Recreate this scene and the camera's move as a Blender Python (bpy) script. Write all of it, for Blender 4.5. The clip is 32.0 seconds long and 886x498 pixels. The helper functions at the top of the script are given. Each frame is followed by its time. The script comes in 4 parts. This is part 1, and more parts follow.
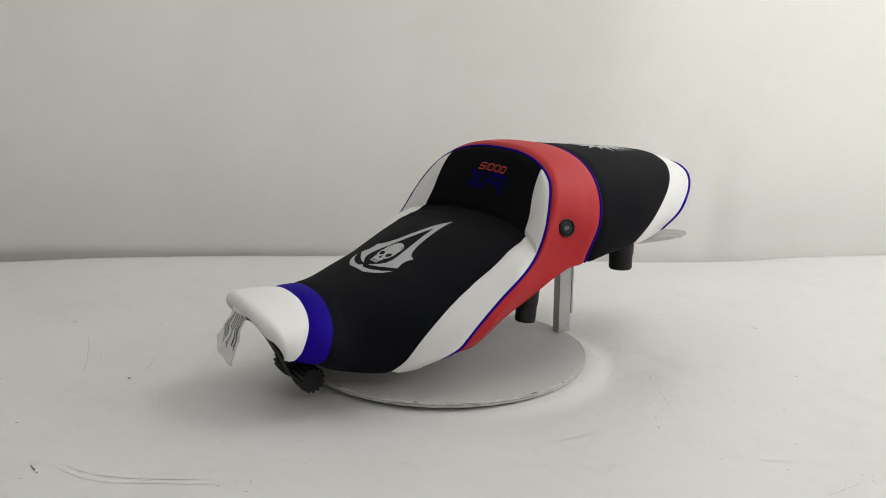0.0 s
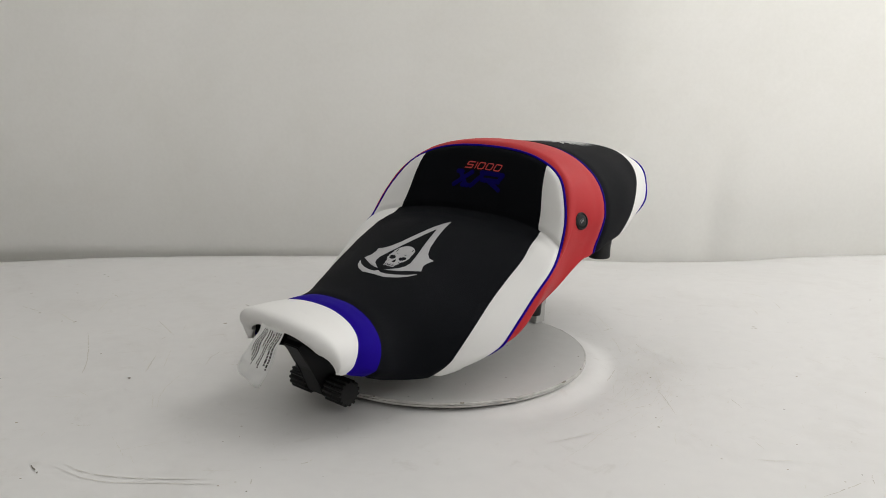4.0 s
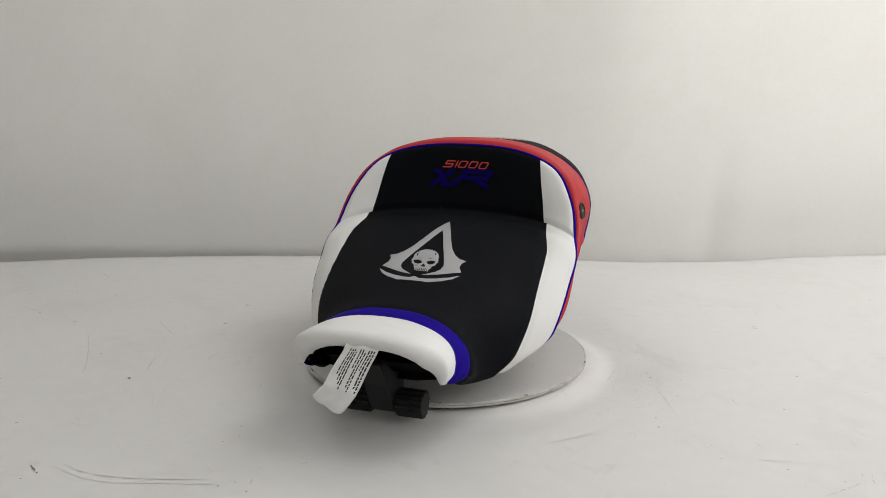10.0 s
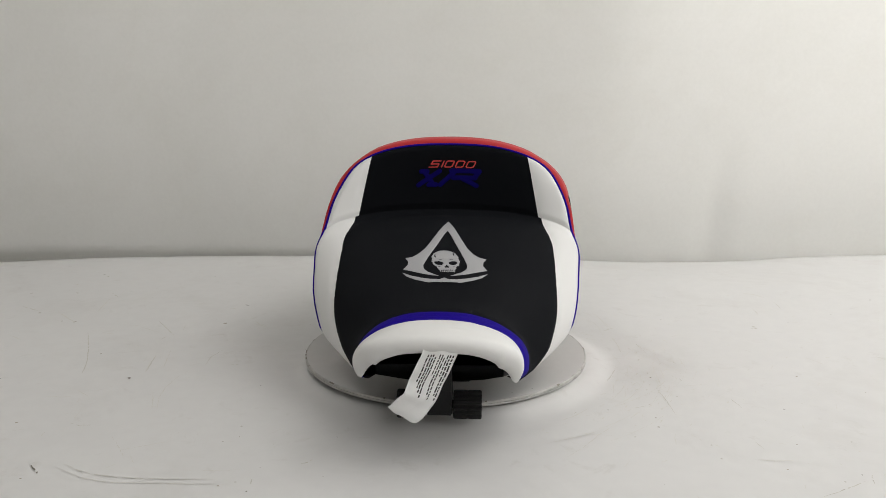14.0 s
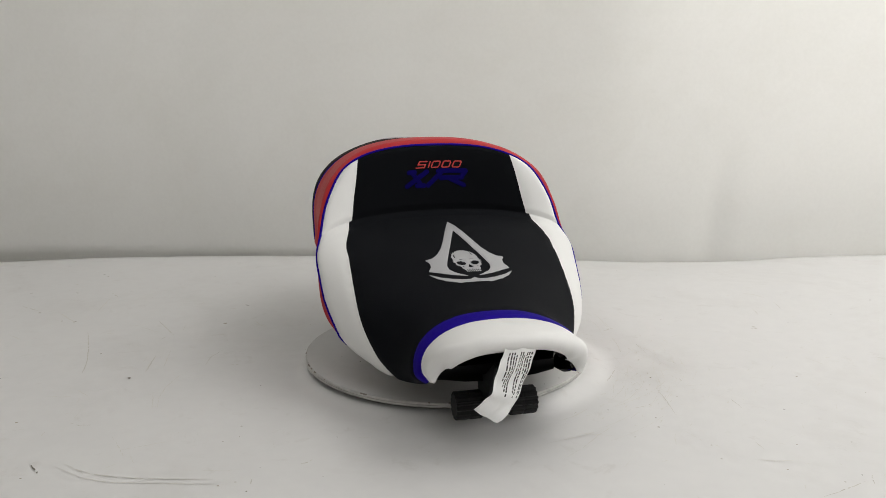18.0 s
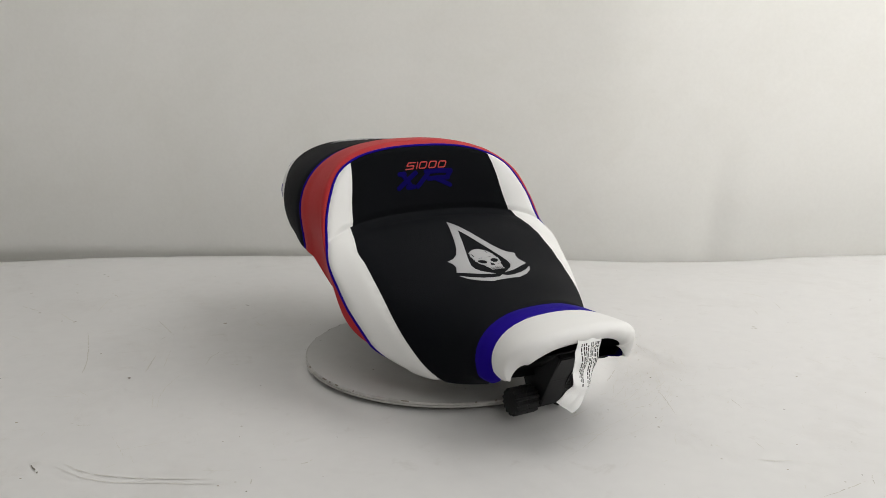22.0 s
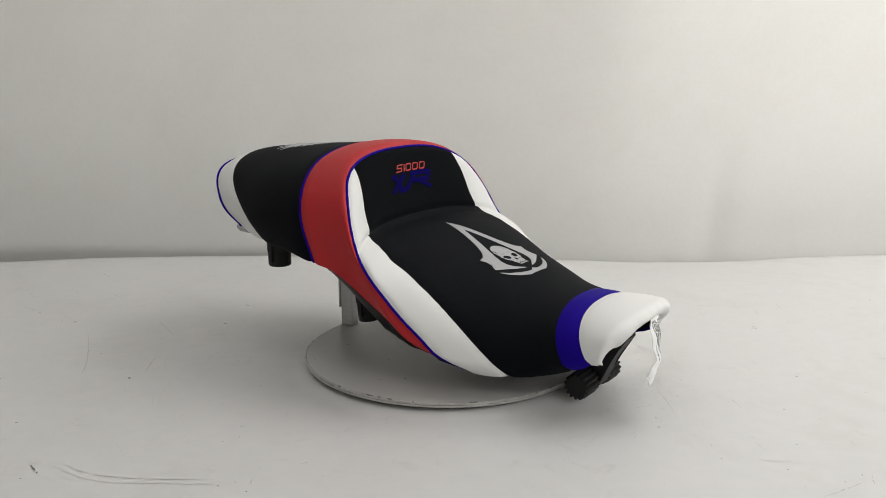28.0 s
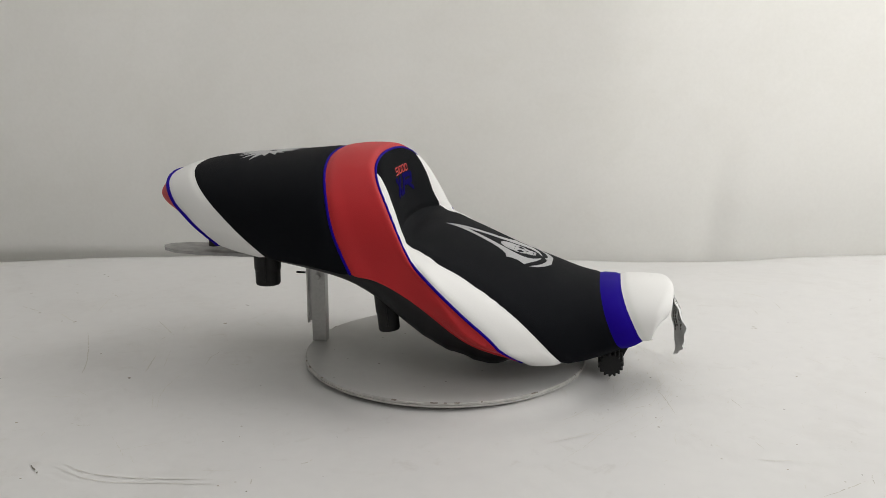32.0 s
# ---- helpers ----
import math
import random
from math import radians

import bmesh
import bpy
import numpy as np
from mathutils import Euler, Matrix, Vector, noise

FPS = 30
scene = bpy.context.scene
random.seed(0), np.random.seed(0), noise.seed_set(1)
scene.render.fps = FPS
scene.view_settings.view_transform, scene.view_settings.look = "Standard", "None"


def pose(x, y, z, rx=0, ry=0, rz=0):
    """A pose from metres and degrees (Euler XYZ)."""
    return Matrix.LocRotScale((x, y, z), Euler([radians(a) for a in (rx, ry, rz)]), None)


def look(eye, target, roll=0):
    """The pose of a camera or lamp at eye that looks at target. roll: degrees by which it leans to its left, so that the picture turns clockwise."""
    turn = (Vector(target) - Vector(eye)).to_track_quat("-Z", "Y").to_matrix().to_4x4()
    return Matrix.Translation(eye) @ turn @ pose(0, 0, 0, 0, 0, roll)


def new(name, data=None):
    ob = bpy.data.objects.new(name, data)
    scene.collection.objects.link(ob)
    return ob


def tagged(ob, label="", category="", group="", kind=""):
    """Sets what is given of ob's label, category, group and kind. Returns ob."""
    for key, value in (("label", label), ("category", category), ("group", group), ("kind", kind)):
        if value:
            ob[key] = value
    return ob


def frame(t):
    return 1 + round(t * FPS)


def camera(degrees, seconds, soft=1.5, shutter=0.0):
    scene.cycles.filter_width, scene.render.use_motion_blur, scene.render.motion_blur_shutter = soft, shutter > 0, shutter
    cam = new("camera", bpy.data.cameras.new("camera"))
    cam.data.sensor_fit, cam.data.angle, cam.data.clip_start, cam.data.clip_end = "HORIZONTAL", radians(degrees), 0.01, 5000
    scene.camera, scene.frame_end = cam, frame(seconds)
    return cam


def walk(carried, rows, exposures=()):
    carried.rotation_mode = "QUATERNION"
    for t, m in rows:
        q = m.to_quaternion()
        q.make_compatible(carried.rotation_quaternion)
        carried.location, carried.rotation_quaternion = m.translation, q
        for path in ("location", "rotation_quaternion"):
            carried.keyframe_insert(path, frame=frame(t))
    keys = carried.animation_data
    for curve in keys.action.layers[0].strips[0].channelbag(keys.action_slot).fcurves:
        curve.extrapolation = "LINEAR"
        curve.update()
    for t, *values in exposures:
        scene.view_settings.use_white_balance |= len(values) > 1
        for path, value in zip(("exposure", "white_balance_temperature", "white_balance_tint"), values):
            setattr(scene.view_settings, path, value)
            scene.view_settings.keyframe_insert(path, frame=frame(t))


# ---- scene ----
# camera: a phone on a stand that does not move
cam = camera(53.18, 32.0, soft=0.45)
EYE, PITCH, YAW = (0.0, -1.1966, 0.419), -12.80, -0.449
AIM = (EYE[0] + math.sin(radians(YAW)) * math.cos(radians(PITCH)), EYE[1] + math.cos(radians(YAW)) * math.cos(radians(PITCH)),
       EYE[2] + math.sin(radians(PITCH)))
STAND = look(EYE, AIM, -0.323)
walk(cam, [(0.0, STAND), (32.0, STAND)], [(0.0, 0.0), (32.0, 0.0)])

# light: unseen soft lamps, all added: a key over the table, high fills at both sides, and two that brighten the
# backdrop from far behind the camera and from its right
world = bpy.data.worlds.new("world")
world.use_nodes = True
world.node_tree.nodes["Background"].inputs[0].default_value = (0.9, 0.95, 1.0, 1)
world.node_tree.nodes["Background"].inputs[1].default_value = 0.3
scene.world = world


def area_lamp(name, eye, target, sx, sy, watts, tint):
    data = bpy.data.lights.new(name, "AREA")
    data.shape, data.size, data.size_y, data.energy, data.color = "RECTANGLE", sx, sy, watts, tint
    lamp = new(name, data)
    lamp.matrix_world = look(eye, target)
    return lamp


area_lamp("overhead_key", (1.1, 0.42, 1.75), (0.55, 0.6, 0.0), 1.7, 0.8, 13.0, (1.0, 0.99, 0.97))
area_lamp("side_fill", (1.95, 0.05, 1.75), (0.7, 0.6, 0.1), 1.8, 1.5, 11.5, (1.0, 0.99, 0.975))
area_lamp("backdrop_fill", (1.6, -2.50, 1.75), (1.0, 0.9, 0.35), 1.8, 1.4, 26.5, (1.0, 0.99, 0.985))
area_lamp("backdrop_fill", (2.52, -0.35, 0.95), (0.9, 0.9, 0.3), 1.3, 1.0, 13.0, (1.0, 0.99, 0.985))
area_lamp("side_fill", (-1.1, 0.40, 2.2), (-0.4, 0.5, 0.0), 1.6, 1.0, 5.5, (1.0, 0.99, 0.975))


# ---- materials ----
def material(name, base, rough=0.5, metal=0.0, bump=0.0, scale=400.0, mottle=0.06, big=6.0, coat=0.0, kind="noise", spec=0.5):
    m = bpy.data.materials.new(name)
    m.use_nodes = True
    t = m.node_tree
    b = t.nodes["Principled BSDF"]
    b.inputs["Roughness"].default_value, b.inputs["Metallic"].default_value = rough, metal
    b.inputs["Specular IOR Level"].default_value = spec
    b.inputs["Coat Weight"].default_value = coat
    co = t.nodes.new("ShaderNodeTexCoord")
    n1 = t.nodes.new("ShaderNodeTexNoise")
    n1.inputs["Scale"].default_value, n1.inputs["Detail"].default_value = big, 5
    n2 = t.nodes.new("ShaderNodeTexNoise")
    n2.inputs["Scale"].default_value, n2.inputs["Detail"].default_value = scale, 3
    if kind == "grain":
        n3 = t.nodes.new("ShaderNodeTexVoronoi")
        n3.inputs["Scale"].default_value = scale
    else:
        n3 = n2
    for n in {n1, n2, n3}:
        t.links.new(co.outputs["Object"], n.inputs["Vector"])
    add = t.nodes.new("ShaderNodeMath")
    add.operation = "ADD"
    t.links.new(n1.outputs[0], add.inputs[0])
    t.links.new(n2.outputs[0], add.inputs[1])
    ramp = t.nodes.new("ShaderNodeMapRange")
    ramp.inputs["From Min"].default_value, ramp.inputs["From Max"].default_value = 0.6, 1.4
    ramp.inputs["To Min"].default_value, ramp.inputs["To Max"].default_value = 1 - mottle, 1 + mottle
    t.links.new(add.outputs[0], ramp.inputs["Value"])
    mul = t.nodes.new("ShaderNodeVectorMath")
    mul.operation = "SCALE"
    mul.inputs[0].default_value = base
    t.links.new(ramp.outputs[0], mul.inputs["Scale"])
    t.links.new(mul.outputs[0], b.inputs["Base Color"])
    r2 = t.nodes.new("ShaderNodeMapRange")
    r2.inputs["To Min"].default_value, r2.inputs["To Max"].default_value = max(rough - 0.08, 0.02), min(rough + 0.08, 1)
    t.links.new(n1.outputs[0], r2.inputs["Value"])
    t.links.new(r2.outputs[0], b.inputs["Roughness"])
    if bump:
        bm_ = t.nodes.new("ShaderNodeBump")
        bm_.inputs["Strength"].default_value, bm_.inputs["Distance"].default_value = bump, 0.001
        t.links.new(n3.outputs[0], bm_.inputs["Height"])
        t.links.new(bm_.outputs[0], b.inputs["Normal"])
    return m


BLACK = material("black_vinyl", (0.0030, 0.0036, 0.0052), 0.75, bump=0.2, scale=900, mottle=0.15, kind="grain", spec=0.09)
BACKBLACK = material("black_suede", (0.0026, 0.0031, 0.0042), 0.9, bump=0.3, scale=1500, mottle=0.2, spec=0.08)
WHITE = material("white_vinyl", (0.73, 0.725, 0.71), 0.5, bump=0.05, scale=900, mottle=0.025, kind="grain", spec=0.35)
RED = material("red_vinyl", (0.42, 0.020, 0.024), 0.5, bump=0.15, scale=900, mottle=0.05, kind="grain", spec=0.22)
BLUE = material("blue_vinyl", (0.011, 0.0018, 0.215), 0.6, bump=0.15, scale=900, mottle=0.06, kind="grain", spec=0.04)
PLASTIC = material("black_plastic", (0.007, 0.007, 0.008), 0.5, bump=0.1, scale=500, mottle=0.15, spec=0.3)
RUBBER = material("black_rubber", (0.008, 0.008, 0.008), 0.6, bump=0.15, scale=300, mottle=0.2, spec=0.3)
PAINT = material("white_board", (0.52, 0.515, 0.50), 0.45, bump=0.05, scale=60, mottle=0.04, big=9)
RIM = material("worn_rim", (0.45, 0.44, 0.42), 0.5, bump=0.2, scale=120, mottle=0.18, big=60)
METAL = material("grey_metal", (0.42, 0.42, 0.41), 0.42, metal=0.7, bump=0.1, scale=200, mottle=0.12, big=20)
PAPER = material("white_sheet", (0.633, 0.626, 0.616), 0.42, bump=0.05, scale=45, mottle=0.03, big=7)


def stained(m, dark, scale, lo, hi):
    """Multiplies a material's colour by soft, irregular grey smudges."""
    t = m.node_tree
    b = t.nodes["Principled BSDF"]
    src = b.inputs["Base Color"].links[0].from_socket
    co = t.nodes.new("ShaderNodeTexCoord")
    n = t.nodes.new("ShaderNodeTexNoise")
    n.inputs["Scale"].default_value, n.inputs["Detail"].default_value = scale, 9
    n.inputs["Roughness"].default_value, n.inputs["Distortion"].default_value = 0.68, 0.6
    t.links.new(co.outputs["Object"], n.inputs["Vector"])
    k = t.nodes.new("ShaderNodeMapRange")
    k.inputs["From Min"].default_value, k.inputs["From Max"].default_value = lo, hi
    t.links.new(n.outputs[0], k.inputs["Value"])
    mix = t.nodes.new("ShaderNodeMix")
    mix.data_type, mix.blend_type = "RGBA", "MULTIPLY"
    mix.inputs[7].default_value = (*dark, 1)
    t.links.new(k.outputs[0], mix.inputs[0])
    t.links.new(src, mix.inputs[6])
    t.links.new(mix.outputs[2], b.inputs["Base Color"])


stained(PAPER, (0.90, 0.89, 0.875), 5.0, 0.52, 0.80)
stained(PAPER, (0.86, 0.845, 0.82), 26.0, 0.60, 0.80)
WALLP = material("white_backdrop", (0.869, 0.86, 0.824), 0.8, bump=0.03, scale=120, mottle=0.02, big=1.5)
stained(WALLP, (0.955, 0.955, 0.945), 1.3, 0.45, 0.72)
stained(WALLP, (0.975, 0.972, 0.962), 4.5, 0.48, 0.75)
ROOM = material("room_wall", (0.82, 0.815, 0.80), 0.9, mottle=0.04)
PLATE = material("pale_metal", (0.38, 0.38, 0.375), 0.55, metal=0.3, bump=0.3, scale=90, mottle=0.25, big=60)
SCUFF = material("faint_scuff", (0.590, 0.574, 0.534), 0.42, mottle=0.1, big=40)
PENCIL = material("grey_scuff", (0.515, 0.495, 0.448), 0.6, mottle=0.25, big=60)
SPECK = material("dark_speck", (0.17, 0.155, 0.13), 0.8, mottle=0.3, big=40)
CRUMB = material("brown_speck", (0.36, 0.33, 0.275), 0.8, mottle=0.3, big=40)
CHIP = material("bare_edge", (0.21, 0.185, 0.155), 0.8, mottle=0.4, big=90)
SATIN = material("white_satin", (0.80, 0.80, 0.79), 0.35, bump=0.1, scale=800, mottle=0.03)
INK = material("black_ink", (0.03, 0.03, 0.03), 0.6)
THREAD = material("white_thread", (0.34, 0.34, 0.35), 0.40, bump=0.4, scale=1400, mottle=0.10, spec=0.8)
REDTHREAD = material("red_thread", (0.50, 0.03, 0.025), 0.6, bump=0.4, scale=1400, mottle=0.08)
BLUETHREAD = material("blue_thread", (0.004, 0.002, 0.075), 0.9, bump=0.2, scale=1400, mottle=0.1, spec=0.03)


# ---- mesh helpers ----
def part_mesh(name, verts, faces, mat, parent=None, label="", smooth=True):
    me = bpy.data.meshes.new(name)
    me.from_pydata([tuple(v) for v in verts], [], [tuple(f) for f in faces])
    me.validate()
    if smooth:
        me.shade_smooth()
    me.materials.append(mat)
    ob = new(name, me)
    ob.parent = parent
    return tagged(ob, label)


def part(name, bm, mat, parent=None, label="", smooth=False):
    bmesh.ops.recalc_face_normals(bm, faces=bm.faces)
    me = bpy.data.meshes.new(name)
    bm.to_mesh(me)
    bm.free()
    if smooth:
        me.shade_smooth()
    me.materials.append(mat)
    ob = new(name, me)
    ob.parent = parent
    return tagged(ob, label)


def box(bm, lo, hi, bevel=0.0, m=None):
    got = bmesh.ops.create_cube(bm, size=1)["verts"]
    c = [(a + b) / 2 for a, b in zip(lo, hi)]
    bmesh.ops.scale(bm, vec=[b - a for a, b in zip(lo, hi)], verts=got)
    bmesh.ops.translate(bm, vec=c, verts=got)
    if bevel:
        edges = {e for v in got for e in v.link_edges}
        got = list({v for f in bmesh.ops.bevel(bm, geom=list(edges), offset=bevel, segments=2, affect="EDGES", profile=0.6)["faces"] for v in f.verts}
                   | {v for v in got if v.is_valid})
    if m:
        bmesh.ops.transform(bm, matrix=m, verts=got)
    return got


def lathe(bm, profile, n=32, m=None):
    """Turns (radius, height) pairs round z; the ends are closed."""
    rings = []
    for r, z in profile:
        rings.append([bm.verts.new((r * math.cos(2 * math.pi * i / n), r * math.sin(2 * math.pi * i / n), z)) for i in range(n)])
    for a, b in zip(rings, rings[1:]):
        for i in range(n):
            bm.faces.new((a[i], a[(i + 1) % n], b[(i + 1) % n], b[i]))
    bm.faces.new(rings[0][::-1])
    bm.faces.new(rings[-1])
    if m:
        bmesh.ops.transform(bm, matrix=m, verts=[v for ring in rings for v in ring])


def pchip(table):
    """A smooth curve through (x, y) pairs that never overshoots."""
    x, y = (np.array(c, float) for c in zip(*table))
    h, d = np.diff(x), np.diff(y) / np.diff(x)
    s = np.zeros_like(y)
    w1, w2 = 2 * h[1:] + h[:-1], h[1:] + 2 * h[:-1]
    ok = d[:-1] * d[1:] > 0
    s[1:-1][ok] = ((w1 + w2)[ok]) / (w1[ok] / d[:-1][ok] + w2[ok] / d[1:][ok])
    s[0], s[-1] = d[0], d[-1]

    def at(q):
        q = np.clip(np.asarray(q, float), x[0], x[-1])
        i = np.clip(np.searchsorted(x, q) - 1, 0, len(h) - 1)
        t = (q - x[i]) / h[i]
        return ((1 + 2 * t) * (1 - t) ** 2 * y[i] + t * (1 - t) ** 2 * h[i] * s[i] + t * t * (3 - 2 * t) * y[i + 1]
                + t * t * (t - 1) * h[i] * s[i + 1])
    return at


def smoothed(table, sigma):
    """The same curve with its small bends ironed out; the ends stay."""
    f = pchip(table)
    lo, hi = table[0][0], table[-1][0]
    n = 1200
    x = np.linspace(lo, hi, n)
    y = f(x)
    k = max(3, int(3 * sigma / (hi - lo) * n))
    w = np.exp(-0.5 * (np.arange(-k, k + 1) * (hi - lo) / n / sigma) ** 2)
    w /= w.sum()
    pad = np.concatenate([2 * y[0] - y[k:0:-1], y, 2 * y[-1] - y[-2:-k - 2:-1]])
    z = np.convolve(pad, w, "valid")
    return lambda q: np.interp(q, x, z)


def tube(points, r, n=8, closed=False):
    """Verts and faces of a round cord along points."""
    p = np.array(points, float)
    for _ in range(2):
        p[1:-1] = (p[:-2] + 2 * p[1:-1] + p[2:]) / 4
    t = np.gradient(p, axis=0)
    t /= np.linalg.norm(t, axis=1)[:, None] + 1e-12
    ref = np.array((0.0, 0.0, 1.0))
    verts, faces = [], []
    side = np.cross(t[0], ref)
    if np.linalg.norm(side) < 0.05:
        side = np.cross(t[0], (1.0, 0, 0))
    for i in range(len(p)):
        side = side - t[i] * (side @ t[i])
        side /= np.linalg.norm(side) + 1e-12
        up = np.cross(t[i], side)
        for k in range(n):
            a = 2 * math.pi * k / n
            verts.append(p[i] + r * (math.cos(a) * side + math.sin(a) * up))
    for i in range(len(p) - 1):
        for k in range(n):
            a, b = i * n + k, i * n + (k + 1) % n
            faces.append((a, b, b + n, a + n))
    faces.append(tuple(range(n))[::-1])
    faces.append(tuple(range((len(p) - 1) * n, len(p) * n)))
    return verts, faces
# ---- the seat's upholstery: one lofted skin, cut into panels along its seams ----
# x forward, y to the rider's left, z up from the turntable's top
ROWS = (  # station, crown height, half width, height of the widest line, squareness, hem half width, hem height
    (-0.4120, 0.2355, 0.0560, 0.2200, 1.92, 0.0430, 0.2000),
    (-0.3950, 0.2475, 0.0700, 0.2180, 1.92, 0.0540, 0.1930),
    (-0.3700, 0.2590, 0.0875, 0.2178, 1.95, 0.0682, 0.2031),
    (-0.3300, 0.2690, 0.1170, 0.1958, 2.08, 0.0975, 0.1787),
    (-0.2800, 0.2748, 0.1336, 0.1892, 2.29, 0.1220, 0.1661),
    (-0.2200, 0.2797, 0.1552, 0.1920, 2.34, 0.1484, 0.1616),
    (-0.1600, 0.2851, 0.1685, 0.1880, 2.37, 0.1625, 0.1585),
    (-0.1100, 0.2922, 0.1745, 0.1780, 2.42, 0.1751, 0.1513),
    (-0.0850, 0.2885, 0.1745, 0.1750, 2.55, 0.1790, 0.1425),
    (-0.0660, 0.2478, 0.1770, 0.1680, 2.62, 0.1780, 0.1270),
    (-0.0550, 0.2038, 0.1815, 0.1580, 2.58, 0.1760, 0.1180),
    (-0.0460, 0.1883, 0.1840, 0.1490, 2.48, 0.1740, 0.1110),
    (-0.0300, 0.1862, 0.1860, 0.1370, 2.34, 0.1691, 0.1005),
    (0.0000, 0.1842, 0.1855, 0.1090, 2.08, 0.1600, 0.0805),
    (0.0500, 0.1692, 0.1795, 0.0800, 2.10, 0.1530, 0.0575),
    (0.1000, 0.1502, 0.1610, 0.0600, 2.20, 0.1430, 0.0440),
    (0.1500, 0.1346, 0.1321, 0.0530, 2.35, 0.1205, 0.0319),
    (0.2000, 0.1205, 0.1038, 0.0510, 2.35, 0.1005, 0.0357),
    (0.2350, 0.1190, 0.0995, 0.0570, 2.34, 0.0880, 0.0455),
    (0.2600, 0.1208, 0.0980, 0.0650, 2.36, 0.0880, 0.0520),
    (0.2780, 0.1204, 0.0965, 0.0730, 2.38, 0.0895, 0.0585),
    (0.2930, 0.1182, 0.0935, 0.0820, 2.38, 0.0890, 0.0630),
)
WIDE, WIDEZ, SQUARE, HEMY, HEMZ = (smoothed([(r[0], r[k]) for r in ROWS], 0.013) for k in range(2, 7))
STEEP, EASY = smoothed([(r[0], r[1]) for r in ROWS], 0.004), smoothed([(r[0], r[1]) for r in ROWS], 0.016)


def CROWN(u):
    """Crown height: crisp at the step of the backrest, smooth elsewhere."""
    k = np.clip((np.abs(np.asarray(u) + 0.065) - 0.025) / 0.03, 0, 1)
    k = k * k * (3 - 2 * k)
    return STEEP(u) * (1 - k) + EASY(u) * k


SHEAR = smoothed(((-0.41, 0.0159), (-0.14, 0.0073), (-0.075, 0.0233), (-0.03, 0.0307), (0.06, 0.0064), (0.2, -0.0224), (0.265, -0.034), (0.300, -0.036)), 0.015)
NOSE_R, NOSE_F, NOSE_U = 0.0102, 0.0145, 0.2890
# fullness of the lip's roll by the distance from its ends: thin at the tips of the lobes, fullest at the corners
LIP = pchip(((0.0, 0.28), (0.0075, 0.74), (0.015, 1.12), (0.028, 1.42), (0.045, 1.36), (0.065, 1.20), (0.10, 1.02), (0.14, 1.0)))
UP, LOW, HEM = 30, 14, 3


def rib(u):
    """One half rib, crown to hem, as (y, z) pairs."""
    zc, w, zw, n, yb, zb = (float(f(u)) for f in (CROWN, WIDE, WIDEZ, SQUARE, HEMY, HEMZ))
    out = []
    for i in range(UP):
        a = math.pi / 2 * i / UP
        s, c = math.sin(a), math.cos(a)
        r = (s ** n + c ** n) ** (-1 / n)
        out.append((w * r * s, zw + (zc - zw) * r * c))
    for i in range(LOW + 1):
        b = i / LOW
        out.append((w - (w - yb) * b * b, zw - (zw - zb) * b))
    k = min(1.0, yb / 0.05) * (1 - 0.9 * min(1.0, max(0.0, (u - 0.225) / 0.03)))
    out += [(yb - 0.002 * k, zb - 0.0025 * k), (yb - 0.007 * k, zb - 0.003 * k), (yb - 0.016 * k, zb + 0.003 * k)]
    return np.array(out)


def stations():
    us = np.linspace(-0.412, NOSE_U, 900)
    z = CROWN(us)
    arc = np.concatenate([[0], np.cumsum(np.hypot(np.diff(us), np.diff(z)))])
    return np.interp(np.linspace(0, arc[-1], 260), arc, us)


TAIL = smoothed(((0.15, -0.2735), (0.172, -0.3015), (0.181, -0.3105), (0.1887, -0.3205), (0.1966, -0.3315), (0.2043, -0.3430), (0.2106, -0.3545), (0.2255, -0.3705), (0.245, -0.3890), (0.26, -0.4035)), 0.003)


def tail_piping(k):
    return k[:, 0] - TAIL(k[:, 2])


def lip_slope(u, z):
    """How far the lip of the nose lies back, more and more towards the hem."""
    k = min(1.0, max(0.0, (u - 0.246) / (NOSE_U - 0.246)))
    return 0.009 * k * k * (3 - 2 * k) * np.clip((0.112 - np.asarray(z)) / 0.058, 0, 1) ** 1.3


def lobe_drop(u, y, z):
    """How far the lobe on the rider's left hangs below the other."""
    return 0.0032 * min(1.0, max(0.0, (u - 0.258) / 0.025)) * np.clip((y - 0.055) / 0.03, 0, 1) * np.clip((0.110 - np.asarray(z)) / 0.035, 0, 1)


